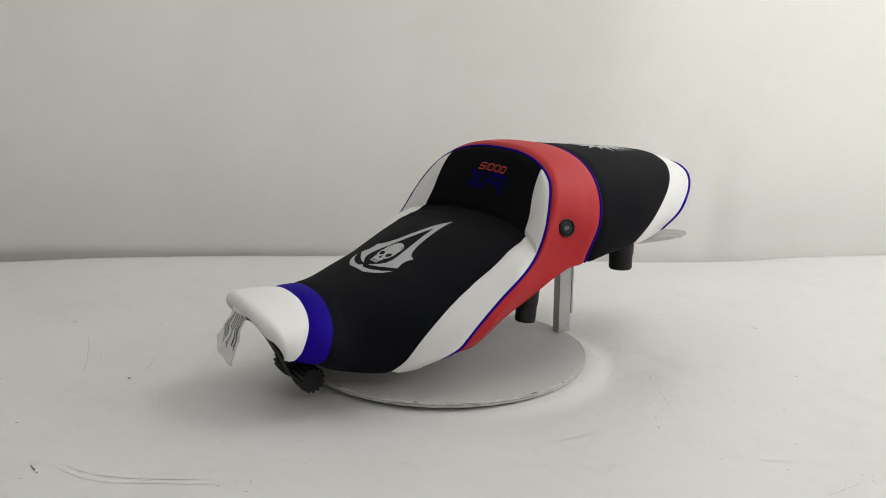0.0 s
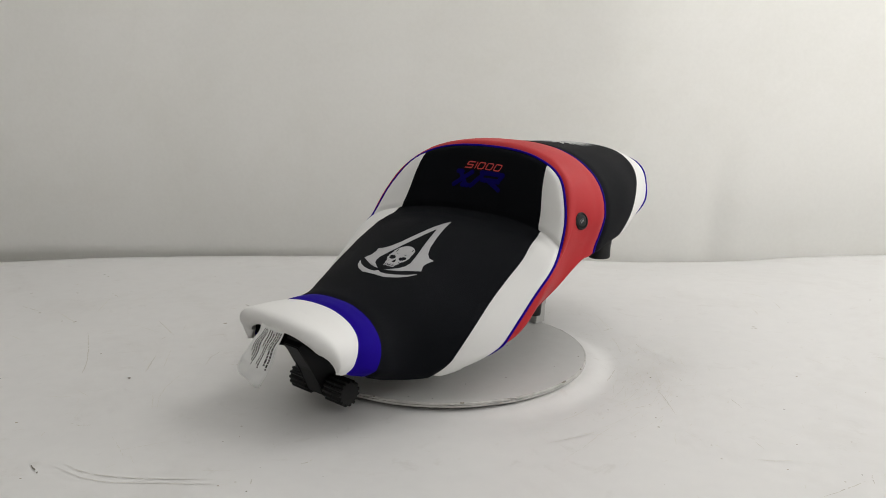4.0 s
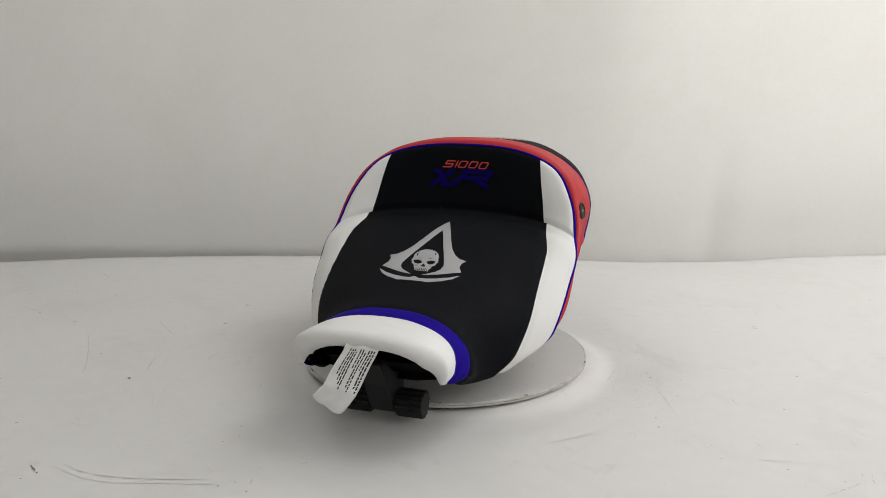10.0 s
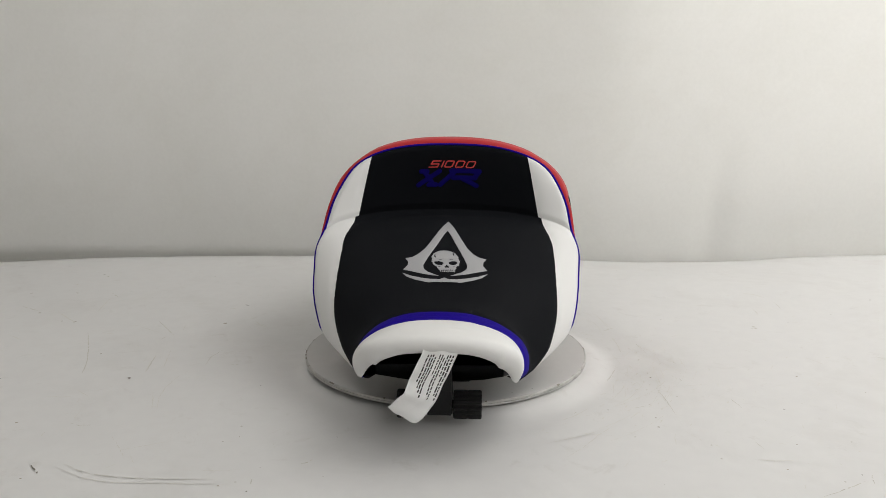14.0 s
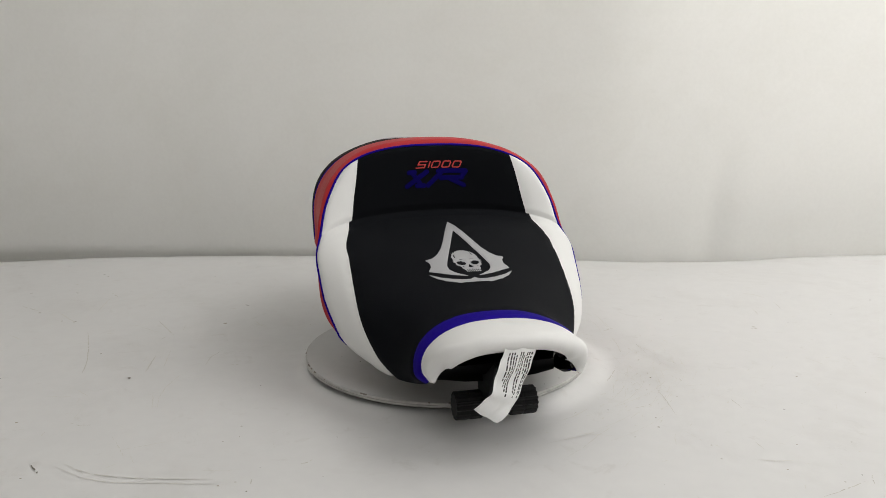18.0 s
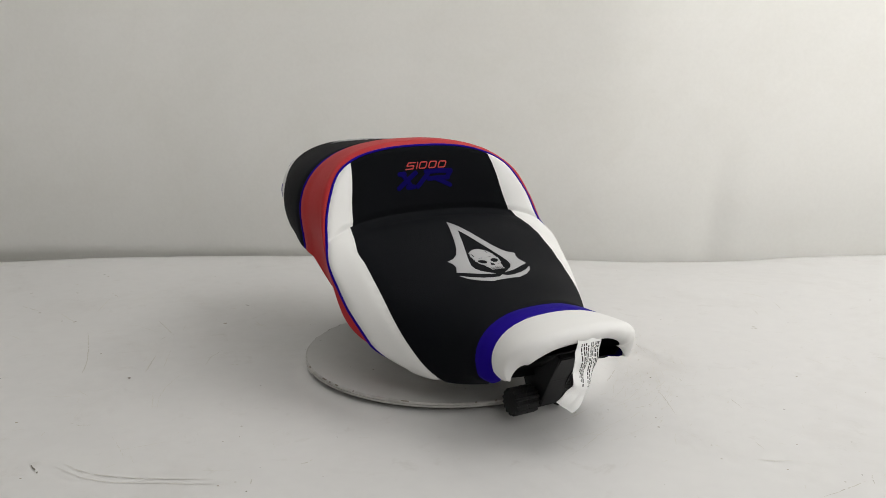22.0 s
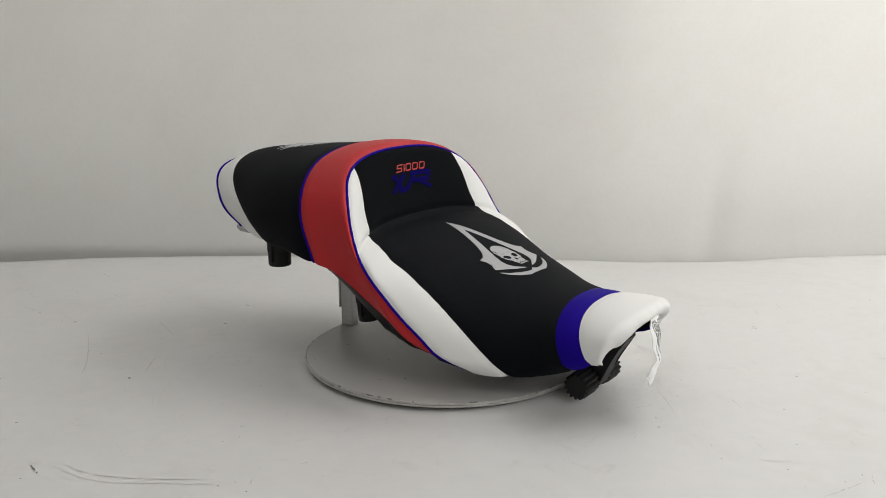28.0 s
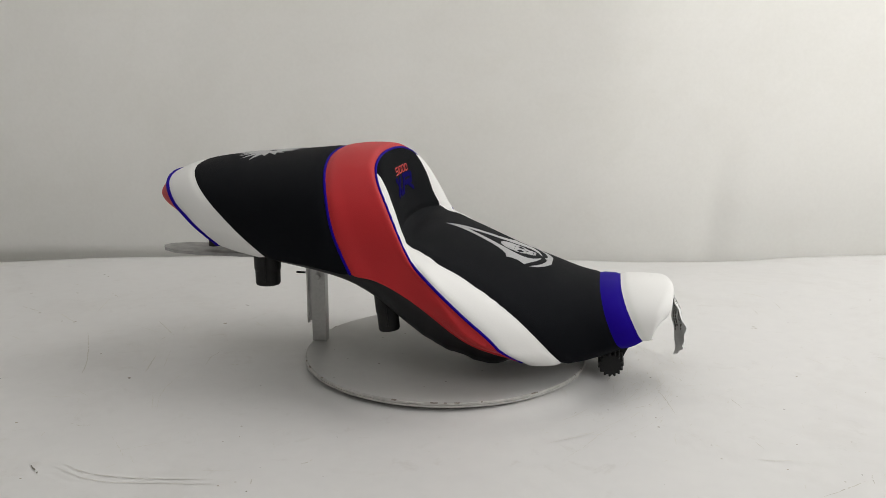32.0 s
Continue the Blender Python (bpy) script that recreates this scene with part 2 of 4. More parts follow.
def skin():
    """Grid of points (rows along the seat) and the station, y and z by which the seams are drawn."""
    pts, key = [], []
    for u in stations():
        h = rib(u)
        full = np.concatenate([h[:0:-1] * (-1, 1), h])
        x = u + float(SHEAR(u)) * (full[:, 0] / 0.17) ** 2
        x = x + 0.008 * np.clip((-full[:, 0] - 0.10) / 0.07, 0, 1) * math.exp(-((u + 0.062) / 0.040) ** 2)
        full[:, 0] += 0.0070 * math.exp(-((u + 0.110) / 0.045) ** 2) * np.clip((full[:, 1] - 0.160) / 0.04, 0, 1) * np.clip((full[:, 0] - 0.1) / 0.05, 0, 1)
        # the flank on the rider's right is a little fuller
        full[:, 0] -= 0.0028 * math.exp(-((u - 0.05) / 0.07) ** 2) * np.clip((-full[:, 0] - 0.1) / 0.05, 0, 1)
        full[:, 0] += 0.006 * math.exp(-((u - 0.232) / 0.022) ** 2) * np.clip((full[:, 0] - 0.05) / 0.04, 0, 1)
        # the hem on the rider's left hangs lower under the front of the band
        under = np.clip((float(WIDEZ(u)) - full[:, 1]) / 0.03, 0, 1)
        full[:, 1] -= 0.0055 * math.exp(-((u - 0.035) / 0.035) ** 2) * under * np.clip((full[:, 0] - 0.08) / 0.04, 0, 1)
        # the lip slopes back towards the hem
        x = x - lip_slope(u, full[:, 1])
        # the lobe on the rider's left hangs lower than the other
        low = lobe_drop(u, full[:, 0], full[:, 1])
        past = np.maximum(0.0, -tail_piping(np.column_stack([np.full(len(full), u), full])))
        pts.append(np.column_stack([x + 0.36 * past, full[:, 0], full[:, 1] - low]))
        key.append(np.column_stack([np.full(len(full), u), full]))
    base, kb = pts[-1], key[-1]
    d = np.gradient(base[:, 1:], axis=0)
    nrm = np.column_stack([-d[:, 1], d[:, 0]])
    nrm /= np.linalg.norm(nrm, axis=1)[:, None]
    nrm[:HEM + 1], nrm[-HEM - 1:] = nrm[HEM + 1], nrm[-HEM - 2]
    for _ in range(14):
        nrm[1:-1] = (nrm[:-2] + 2 * nrm[1:-1] + nrm[2:]) / 4
    run = np.concatenate([[0], np.cumsum(np.linalg.norm(np.diff(base[:, 1:], axis=0), axis=1))])
    edge = np.minimum(run, run[-1] - run)
    full_r = NOSE_R * LIP(edge)[:, None]
    forward = 0.20 + 0.80 * np.sin(np.pi / 2 * np.clip((edge - 0.004) / 0.068, 0, 1))
    for i in range(1, 19):
        a = radians(170) * i / 18
        p = base.copy()
        p[:, 0] += NOSE_F * forward * math.sin(a)
        p[:, 1:] -= nrm * full_r * (1 - math.cos(a))
        k = kb.copy()
        k[:, 0] += 0.012 * a
        pts.append(p)
        key.append(k)
    return np.array(pts), np.array(key)


# seam lines: positive on the front or upper side
G1 = smoothed(((0.03, 0.1260), (0.044, 0.1085), (0.08, 0.0770), (0.12, 0.0127), (0.15, -0.0348), (0.167, -0.0498), (0.2, -0.0632), (0.24, -0.0747), (0.27, -0.0839), (0.3, -0.0808)), 0.012)
G2 = smoothed(((0.15, -0.1086), (0.2, -0.1248), (0.25, -0.1364), (0.29, -0.1526)), 0.012)
YA = smoothed(((-0.06, 0.1285), (-0.03, 0.1365), (0.0, 0.1450), (0.03, 0.1475), (0.06, 0.1485), (0.12, 0.147)), 0.012)
GA_LEFT = smoothed(((-0.055, 0.1840), (-0.03, 0.1720), (0.0, 0.1580), (0.03, 0.1440), (0.06, 0.1287), (0.09, 0.1096), (0.12, 0.0848), (0.135, 0.0677), (0.15, 0.0420), (0.165, 0.012)), 0.010)
GA_RIGHT = smoothed(((-0.055, 0.1840), (-0.03, 0.1735), (0.0, 0.1600), (0.03, 0.1470), (0.06, 0.1323), (0.09, 0.1143), (0.12, 0.0926), (0.135, 0.0784), (0.15, 0.0615), (0.165, 0.043), (0.18, 0.016)), 0.010)


def front_piping(k):
    left = 0.5 + 0.5 * np.tanh(k[:, 1] / 0.03)
    return k[:, 0] - G1(k[:, 2]) + 0.010 * left * np.exp(-((k[:, 2] - 0.065) / 0.035) ** 2)


def rear_piping(k):
    return k[:, 0] - G2(k[:, 2]) + 0.003 + 0.003 * np.tanh(k[:, 1] / 0.03)


def crease(k):
    return k[:, 0] - (-0.0505)


def side_seam(k):
    """Drawn across the top behind, and down the flank in front."""
    m = np.clip((k[:, 0] + 0.030) / 0.05, 0, 1)
    m = m * m * (3 - 2 * m)
    left = 0.5 + 0.5 * np.tanh(k[:, 1] / 0.03)
    return (1 - m) * (YA(k[:, 0]) - np.abs(k[:, 1])) + m * (k[:, 2] - left * GA_LEFT(k[:, 0]) - (1 - left) * GA_RIGHT(k[:, 0]))


def bolster_seam(k):
    return 0.1281 - (k[:, 2] - 0.18) * 0.185 - np.abs(k[:, 1])


def blue_rear(k):
    return k[:, 0] - 0.2070 - 0.540 * (0.12 - k[:, 2])


def blue_front(k):
    return k[:, 0] - 0.2335 - 0.770 * (0.12 - k[:, 2])


def tail_seam(k):
    return k[:, 0] + 0.3565 - 0.0025 * np.tanh(k[:, 1] / 0.03) - (0.2671 - k[:, 2]) * 1.323


def steepness(f, pts):
    """How fast a seam's field grows along the skin."""
    su = np.linalg.norm(np.gradient(pts, axis=0), axis=2) + 1e-9
    sv = np.linalg.norm(np.gradient(pts, axis=1), axis=2) + 1e-9
    return np.hypot(np.gradient(f, axis=0) / su, np.gradient(f, axis=1) / sv) + 1e-6


def normals(pts):
    a, b = np.gradient(pts, axis=0), np.gradient(pts, axis=1)
    n = np.cross(a, b)
    return n / (np.linalg.norm(n, axis=2)[:, :, None] + 1e-12)


PTS, KEY = skin()
NRM = normals(PTS)
FLAT = KEY.reshape(-1, 3)
SHAPE = PTS.shape[:2]
SEAMS = {"front_piping": front_piping, "rear_piping": rear_piping, "crease": crease, "side_seam": side_seam, "bolster_seam": bolster_seam,
         "blue_rear": blue_rear, "blue_front": blue_front, "tail_seam": tail_seam, "tail_piping": tail_piping}
fld = {n: f(FLAT).reshape(SHAPE) for n, f in SEAMS.items()}
dist = {n: np.abs(f) / steepness(f, PTS) for n, f in fld.items()}
cap = fld["front_piping"] > 0
GROOVES = ((dist["front_piping"], 0.0030, 0.006, True), (dist["rear_piping"], 0.0030, 0.006, True),
           (dist["crease"], 0.0036, 0.0045, cap & (np.abs(KEY[:, :, 1]) < 0.127)), (dist["crease"], 0.0036, 0.0036, cap), (dist["side_seam"], 0.0022, 0.005, cap & (fld["crease"] > 0)),
           (dist["bolster_seam"], 0.0022, 0.005, cap & (fld["crease"] < 0)), (dist["blue_rear"], 0.0016, 0.004, True),
           (dist["blue_front"], 0.0022, 0.005, True), (dist["tail_seam"], 0.0018, 0.005, True), (dist["tail_piping"], 0.0002, 0.005, fld["tail_seam"] < 0))
sink = np.zeros(SHAPE)
for d, depth, width, where in GROOVES:
    sink = np.maximum(sink, np.where(where, depth * np.exp(-(d / width) ** 2), 0))
PLUG = np.array((-0.0690, 0.1730, 0.2000))
sink = np.maximum(sink, 0.0045 * np.exp(-(np.linalg.norm(PTS - PLUG, axis=2) / 0.017) ** 2))
# the band lies a little lower than the cap's edge
sink = sink + (0.0033 + 0.0022 * np.clip((0.19 - KEY[:, :, 2]) / 0.04, 0, 1)) * np.clip(-fld["front_piping"] / 0.012, 0, 1) * np.clip(fld["rear_piping"] / 0.02, 0, 1) * np.clip((np.abs(KEY[:, :, 1]) - 0.11) / 0.04, 0, 1)
# small puckers along the lip of the nose and a short wrinkle above it
yy, uu = KEY[:, :, 1], KEY[:, :, 0]
sink = sink + 0.0008 * np.maximum(0, np.sin(yy * 210 + 1.7 * np.sin(yy * 47))) ** 3 * np.exp(-((uu - 0.306) / 0.010) ** 2)
sink = sink + 0.0007 * np.exp(-((uu - 0.272 - 0.12 * (yy - 0.02)) / 0.0018) ** 2) * np.exp(-((yy - 0.022) / 0.012) ** 2)
PTS = PTS - NRM * sink[:, :, None]
VERT = [tuple(v) for v in np.concatenate([PTS.reshape(-1, 3), FLAT], axis=1)]


def grid_triangles(shape):
    r, c = shape
    i = (np.arange(r - 1)[:, None] * c + np.arange(c - 1)[None]).ravel()
    return np.concatenate([np.column_stack([i, i + c, i + c + 1]), np.column_stack([i, i + c + 1, i + 1])])


def cut(tris, f, verts):
    """Splits triangles along f = 0. Returns the positive side, the negative side and the cut's segments."""
    f = np.where(np.abs(f) < 1e-7, 1e-7, f)
    s = f[tris] > 0
    pos, neg, segs, made = [tris[s.all(1)]], [tris[~s.any(1)]], [], {}

    def mid(a, b):
        k = (a, b) if a < b else (b, a)
        if k not in made:
            w = f[a] / (f[a] - f[b])
            made[k] = len(verts)
            verts.append(tuple(p + (q - p) * w for p, q in zip(verts[a], verts[b])))
        return made[k]

    po, ne = [], []
    for tri in tris[s.any(1) & ~s.all(1)].tolist():
        sg = [f[v] > 0 for v in tri]
        lone = sg.index(True) if sum(sg) == 1 else sg.index(False)
        a, b, c = tri[lone], tri[(lone + 1) % 3], tri[(lone + 2) % 3]
        ab, ac = mid(a, b), mid(a, c)
        one, two = [(a, ab, ac)], [(ab, b, c), (ab, c, ac)]
        (po if sg[lone] else ne).extend(one)
        (ne if sg[lone] else po).extend(two)
        segs.append((ab, ac))
    if po:
        pos.append(np.array(po))
        neg.append(np.array(ne))
    return np.concatenate(pos), np.concatenate(neg), segs


def seam_cut(tris, field):
    return cut(tris, field(np.array(VERT)[:, 3:]), VERT)


def chains(segs):
    """Joins segments into lines of points."""
    near = {}
    for a, b in segs:
        near.setdefault(a, []).append(b)
        near.setdefault(b, []).append(a)
    left, out = set(near), []
    while left:
        ends = [v for v in left if len(near[v]) == 1]
        v = min(ends) if ends else min(left)
        line = [v]
        left.discard(v)
        while True:
            nxt = [w for w in near[line[-1]] if w in left]
            if not nxt:
                break
            line.append(nxt[0])
            left.discard(nxt[0])
        out.append([VERT[w][:3] for w in line])
    return [c for c in out if len(c) > 6]


def panel(name, tris, mat, parent, label=""):
    used, idx = np.unique(tris, return_inverse=True)
    v = np.array(VERT)[used, :3]
    return part_mesh(name, v, idx.reshape(-1, 3).tolist(), mat, parent, label)


def halves(tris):
    y = np.array(VERT)[:, 1][tris].mean(1)
    return tris[y > 0], tris[y <= 0]


ARC_U = np.linspace(-0.40, 0.29, 1500)
ARC_S = np.concatenate([[0], np.cumsum(np.hypot(np.diff(ARC_U), np.diff(CROWN(ARC_U))))])
ARC_S -= np.interp(0.0, ARC_U, ARC_S)


def on_skin(y, s):
    """Points of the skin at y across and s along the crown's arc from the axis."""
    u = np.interp(s, ARC_S, ARC_U)
    w, zw, zc, n = WIDE(u), WIDEZ(u), CROWN(u), SQUARE(u)
    q = np.minimum(np.abs(y) / w, 0.999)
    return np.stack([u + SHEAR(u) * (y / 0.17) ** 2, y, zw + (zc - zw) * (1 - q ** n) ** (1 / n)], -1)


def polygon_depth(y, s, poly):
    """Signed distance to a polygon, positive inside."""
    p = np.array(poly, float)
    best, inside = np.full(y.shape, 1e9), np.zeros(y.shape, bool)
    for (ax, ay), (bx, by) in zip(p, np.roll(p, -1, axis=0)):
        dx, dy = bx - ax, by - ay
        t = np.clip(((y - ax) * dx + (s - ay) * dy) / (dx * dx + dy * dy + 1e-15), 0, 1)
        best = np.minimum(best, np.hypot(y - ax - t * dx, s - ay - t * dy))
        if abs(dy) > 1e-12:
            inside ^= ((ay > s) != (by > s)) & (y < ax + (s - ay) * dx / dy)
    return np.where(inside, best, -best)


def stroke_depth(y, s, lines, half):
    best = np.full(y.shape, 1e9)
    for ax, ay, bx, by in lines:
        dx, dy = bx - ax, by - ay
        t = np.clip(((y - ax) * dx + (s - ay) * dy) / (dx * dx + dy * dy + 1e-15), 0, 1)
        best = np.minimum(best, np.hypot(y - ax - t * dx, s - ay - t * dy))
    return half - best


def stitched(name, depth, ylim, slim, step, mat, parent, label):
    """Embroidery: the part of the skin where depth(y, s) is positive, raised a thread's height with rounded edges."""
    ys, ss = np.arange(ylim[0], ylim[1], step), np.arange(slim[0], slim[1], step)
    s, y = np.meshgrid(ss, ys, indexing="ij")
    f = depth(y, s)
    p = on_skin(y, s)
    n = normals(p)
    n *= np.sign(n[:, :, 2])[:, :, None]
    p = p + n * (0.0002 + 0.0006 * np.clip(f / 0.0008, 0, 1))[:, :, None]
    verts = [tuple(v) for v in p.reshape(-1, 3)]
    tris = grid_triangles(f.shape)
    pos, _, _ = cut(tris, f.ravel(), verts)
    used, idx = np.unique(pos, return_inverse=True)
    return part_mesh(name, np.array(verts)[used], idx.reshape(-1, 3)[:, ::-1].tolist(), mat, parent, label)
# ---- room and table ----
TABLE_Z, TABLE_BACK = -0.018, 0.665


def structure(name, lo, hi, mat, label=""):
    bm = bmesh.new()
    box(bm, lo, hi)
    return tagged(part(name, bm, mat), label, kind="structure")


EDGE = pchip(((-1.7, -0.016), (-0.98, -0.011), (-0.75, -0.003), (-0.45, 0.001), (-0.2, 0.001), (0.1, -0.007), (0.3, -0.013), (0.43, -0.017), (0.62, -0.015),
              (0.72, -0.008), (0.97, -0.002), (1.7, 0.004)))


def sheet_height(x, y):
    """Height of the sheet: it ripples, curls at its back edge, and is raised at the turntable's rim to catch a bright
    ring.
    """
    r = math.hypot(x, y)
    curl = max(0.0, 1 - (TABLE_BACK - y) / 0.30) ** 2
    ripple = 0.0016 * noise.noise((x * 2.2, y * 2.2, 3.1)) * min(1, max(0, r - 0.24) * 6)
    # rise added so that a bright ring shows round the rim, strongest at right
    halo_swell = 0.0102 * math.exp(-(max(0.0, r - 0.194) / 0.021) ** 2) * (0.6 + 0.4 * max(0.0, x) / (r + 1e-6))
    return TABLE_Z + float(EDGE(x)) * curl + ripple + halo_swell


def sheet_steps(lo, hi, fine, coarse, near):
    """Places from lo to hi, close together within near of the turntable's axis."""
    out = [lo]
    while out[-1] < hi:
        d = max(0.0, abs(out[-1] + coarse / 2) - near)
        out.append(out[-1] + min(coarse, fine + d * 0.25))
    out[-1] = hi
    return out


def table():
    """A sheet laid on a board."""
    xs, ys = sheet_steps(-1.7, 1.7, 0.007, 0.03, 0.26), sheet_steps(-1.75, TABLE_BACK, 0.007, 0.03, 0.26)
    verts = [(x, y, sheet_height(x, y)) for y in ys for x in xs]
    verts += [(x, y + 0.0015, z - 0.003) for x, y, z in verts[-len(xs):]]
    verts += [(x, y - 0.02, z - 0.02) for x, y, z in verts[-len(xs):]]
    n = len(xs)
    faces = [(j * n + i, j * n + i + 1, j * n + n + i + 1, j * n + n + i) for j in range(len(ys) + 1) for i in range(n - 1)]
    ob = part_mesh("table_sheet", verts, faces, PAPER)
    return tagged(ob, "white scuffed sheet spread over a table top", kind="structure")


# slope of the hanging sheet across its width, set for its shading: turned away and darker in the middle, towards the
# lamps and lighter past the fold
HANG_X = np.linspace(-2.7, 2.7, 541)


def hang(fold, width):
    """How far back the sheet hangs across its width, with its fold at that place and that soft."""
    k = np.clip((HANG_X - fold) / width + 0.5, 0, 1)
    k = k * k * (3 - 2 * k)
    slope = np.interp(HANG_X, (-2.7, -1.3, -0.7, -0.2, 0.3, 2.7), (0.0, 0.02, -0.04, -0.10, -0.17, -0.17))
    slope = slope * (1 - k) + k * np.interp(HANG_X, (0.2, 0.9, 1.4, 2.7), (0.04, 0.08, 0.05, 0.0))
    y = np.concatenate([[0], np.cumsum((slope[1:] + slope[:-1]) / 2 * np.diff(HANG_X))])
    return y - np.interp(0.0, HANG_X, y)


def backdrop():
    """A hanging white sheet with a soft slanting fold; its unseen foot sweeps forward under the table's edge."""
    nx, nz = 180, 110
    xs = np.linspace(-2.6, 2.6, nx + 1)
    verts = []
    for j in range(nz + 1):
        z = -0.20 + 2.60 * (j / nz) ** 1.6
        up = min(1.0, max(0.0, z / 0.525))
        y = np.interp(xs, HANG_X, hang(0.30 + 0.09 * up, 0.42 - 0.32 * up))
        for x, d in zip(xs, y):
            d += 0.006 * noise.noise((x * 1.6, 0.3 * z, 7.7)) + 0.003 * noise.noise((x * 4.1, 0.5 * z, 1.7))
            d += 0.010 * math.exp(-((x - 0.62 - 0.1 * z) / 0.035) ** 2) * max(0.0, 1 - max(0.0, z - 0.02) / 0.25)
            # bent back near the foot to shade a dark band there, more at left
            d += min(0.3, (10.0 - 7.0 * math.tanh(2 * x)) * max(0.0, -0.060 - z) ** 2)
            verts.append((x, 0.90 + d, z))
    # unseen sweep below the table's edge, added to bounce light up the sheet
    foot, low = verts[:nx + 1], []
    for k in range(10, 0, -1):
        a = math.pi / 2 * k / 10
        low += [(x, y - 0.40 * (1 - math.cos(a)), z - 0.10 * math.sin(a)) for x, y, z in foot]
    verts = low + verts
    n = nx + 1
    faces = [(j * n + i, j * n + i + 1, j * n + n + i + 1, j * n + n + i) for j in range(nz + 10) for i in range(nx)]
    ob = part_mesh("backdrop", verts, faces, WALLP)
    return tagged(ob, "plain white hanging backdrop sheet with faint folds", kind="structure")


table()
backdrop()
structure("table_board", (-1.68, -1.7, -0.060), (1.68, TABLE_BACK - 0.12, -0.0265), ROOM)
for lx in (-1.6, 1.54):
    for ly in (-1.65, 0.45):
        structure("table_leg", (lx, ly, -0.8), (lx + 0.06, ly + 0.06, -0.060), ROOM)
# unseen room shell, added to close the place; its pale sides bounce light
structure("wall_back", (-2.6, 1.62, -0.8), (2.6, 1.68, 2.5), ROOM)
structure("wall_left", (-2.66, -2.6, -0.8), (-2.6, 1.68, 2.5), ROOM)
structure("wall_right", (2.6, -2.6, -0.8), (2.66, 1.68, 2.5), ROOM)
structure("wall_front", (-2.6, -2.66, -0.8), (2.6, -2.6, 2.5), ROOM)
structure("floor", (-2.6, -2.6, -0.86), (2.6, 1.62, -0.8), ROOM)
structure("ceiling", (-2.6, -2.6, 2.5), (2.6, 1.68, 2.56), ROOM)


# ---- scuffs and specks on the sheet ----
def scuffs():
    """Pencil-thin scuffs: faint drag marks, plainer ones and a few dark scratches."""
    rng = random.Random(11)
    FAINT, MIDDLE, DARK = ([], []), ([], []), ([], [])

    def mark(points, width, tone):
        """A worn line through points, thin at its ends and broken here and there."""
        verts, faces = tone
        p = np.array(points, float)
        run = np.concatenate([[0], np.cumsum(np.hypot(*np.diff(p, axis=0).T))])
        n = max(6, min(40, int(run[-1] / 0.004)))
        if len(p) > 2:
            for _ in range(3):
                fine = np.linspace(0, run[-1], 60)
                p = np.column_stack([np.interp(fine, run, p[:, k]) for k in (0, 1)])
                p[1:-1] = (p[:-2] + p[1:-1] + p[2:]) / 3
                run = np.concatenate([[0], np.cumsum(np.hypot(*np.diff(p, axis=0).T))])
        at = np.linspace(0, run[-1], n)
        x, y = np.interp(at, run, p[:, 0]), np.interp(at, run, p[:, 1])
        base, gone = len(verts), []
        for i in range(n):
            a, b = max(i - 1, 0), min(i + 1, n - 1)
            dx, dy = x[b] - x[a], y[b] - y[a]
            d = math.hypot(dx, dy) + 1e-9
            w = width * (0.25 + 0.75 * math.sin(math.pi * (i + 0.5) / n)) * rng.uniform(0.45, 1.15) / 2
            jx, jy = rng.uniform(-1, 1) * 0.0005, rng.uniform(-1, 1) * 0.0005
            for side in (1, -1):
                px, py = x[i] - side * dy / d * w + jx, y[i] + side * dx / d * w + jy
                verts.append((px, py, sheet_height(px, py) + 0.0006))
            gone.append(rng.random() < 0.12)
        for i in range(n - 1):
            if not gone[i]:
                faces.append((base + 2 * i, base + 2 * i + 1, base + 2 * i + 3, base + 2 * i + 2))

    # drag marks before the turntable and beside it
    mark(((-0.453, -0.32), (-0.437, -0.339)), 0.0022, DARK)
    mark(((-0.42, -0.316), (-0.401, -0.329), (-0.383, -0.339), (-0.347, -0.348), (-0.296, -0.351), (-0.248, -0.352)), 0.002, FAINT)
    mark(((-0.422, -0.326), (-0.405, -0.336), (-0.387, -0.349), (-0.353, -0.359), (-0.293, -0.361), (-0.228, -0.363)), 0.0016, FAINT)
    mark(((-0.37, -0.328), (-0.362, -0.317)), 0.001, FAINT)
    mark(((-0.369, -0.283), (-0.348, -0.273), (-0.326, -0.263)), 0.0016, FAINT)
    mark(((-0.382, -0.263), (-0.36, -0.299)), 0.0014, FAINT)
    mark(((-0.456, -0.21), (-0.443, -0.217), (-0.428, -0.216)), 0.0014, MIDDLE)
    mark(((-0.527, -0.129), (-0.502, -0.126), (-0.489, -0.128)), 0.0014, FAINT)
    mark(((-0.364, -0.032), (-0.373, -0.061), (-0.377, -0.1), (-0.375, -0.129), (-0.366, -0.168)), 0.0014, FAINT)
    mark(((-0.388, -0.113), (-0.372, -0.167)), 0.0012, FAINT)
    mark(((-0.522, 0.006), (-0.51, -0.042)), 0.0014, MIDDLE)
    mark(((-0.43, 0.005), (-0.423, -0.043)), 0.0014, FAINT)
    mark(((-0.287, -0.331), (-0.259, -0.332), (-0.223, -0.331)), 0.0012, FAINT)
    mark(((-0.162, -0.318), (-0.156, -0.315), (-0.151, -0.307)), 0.0018, MIDDLE)
    mark(((-0.475, -0.25), (-0.476, -0.234)), 0.0012, FAINT)
    mark(((-0.206, -0.363), (-0.208, -0.35)), 0.0012, MIDDLE)
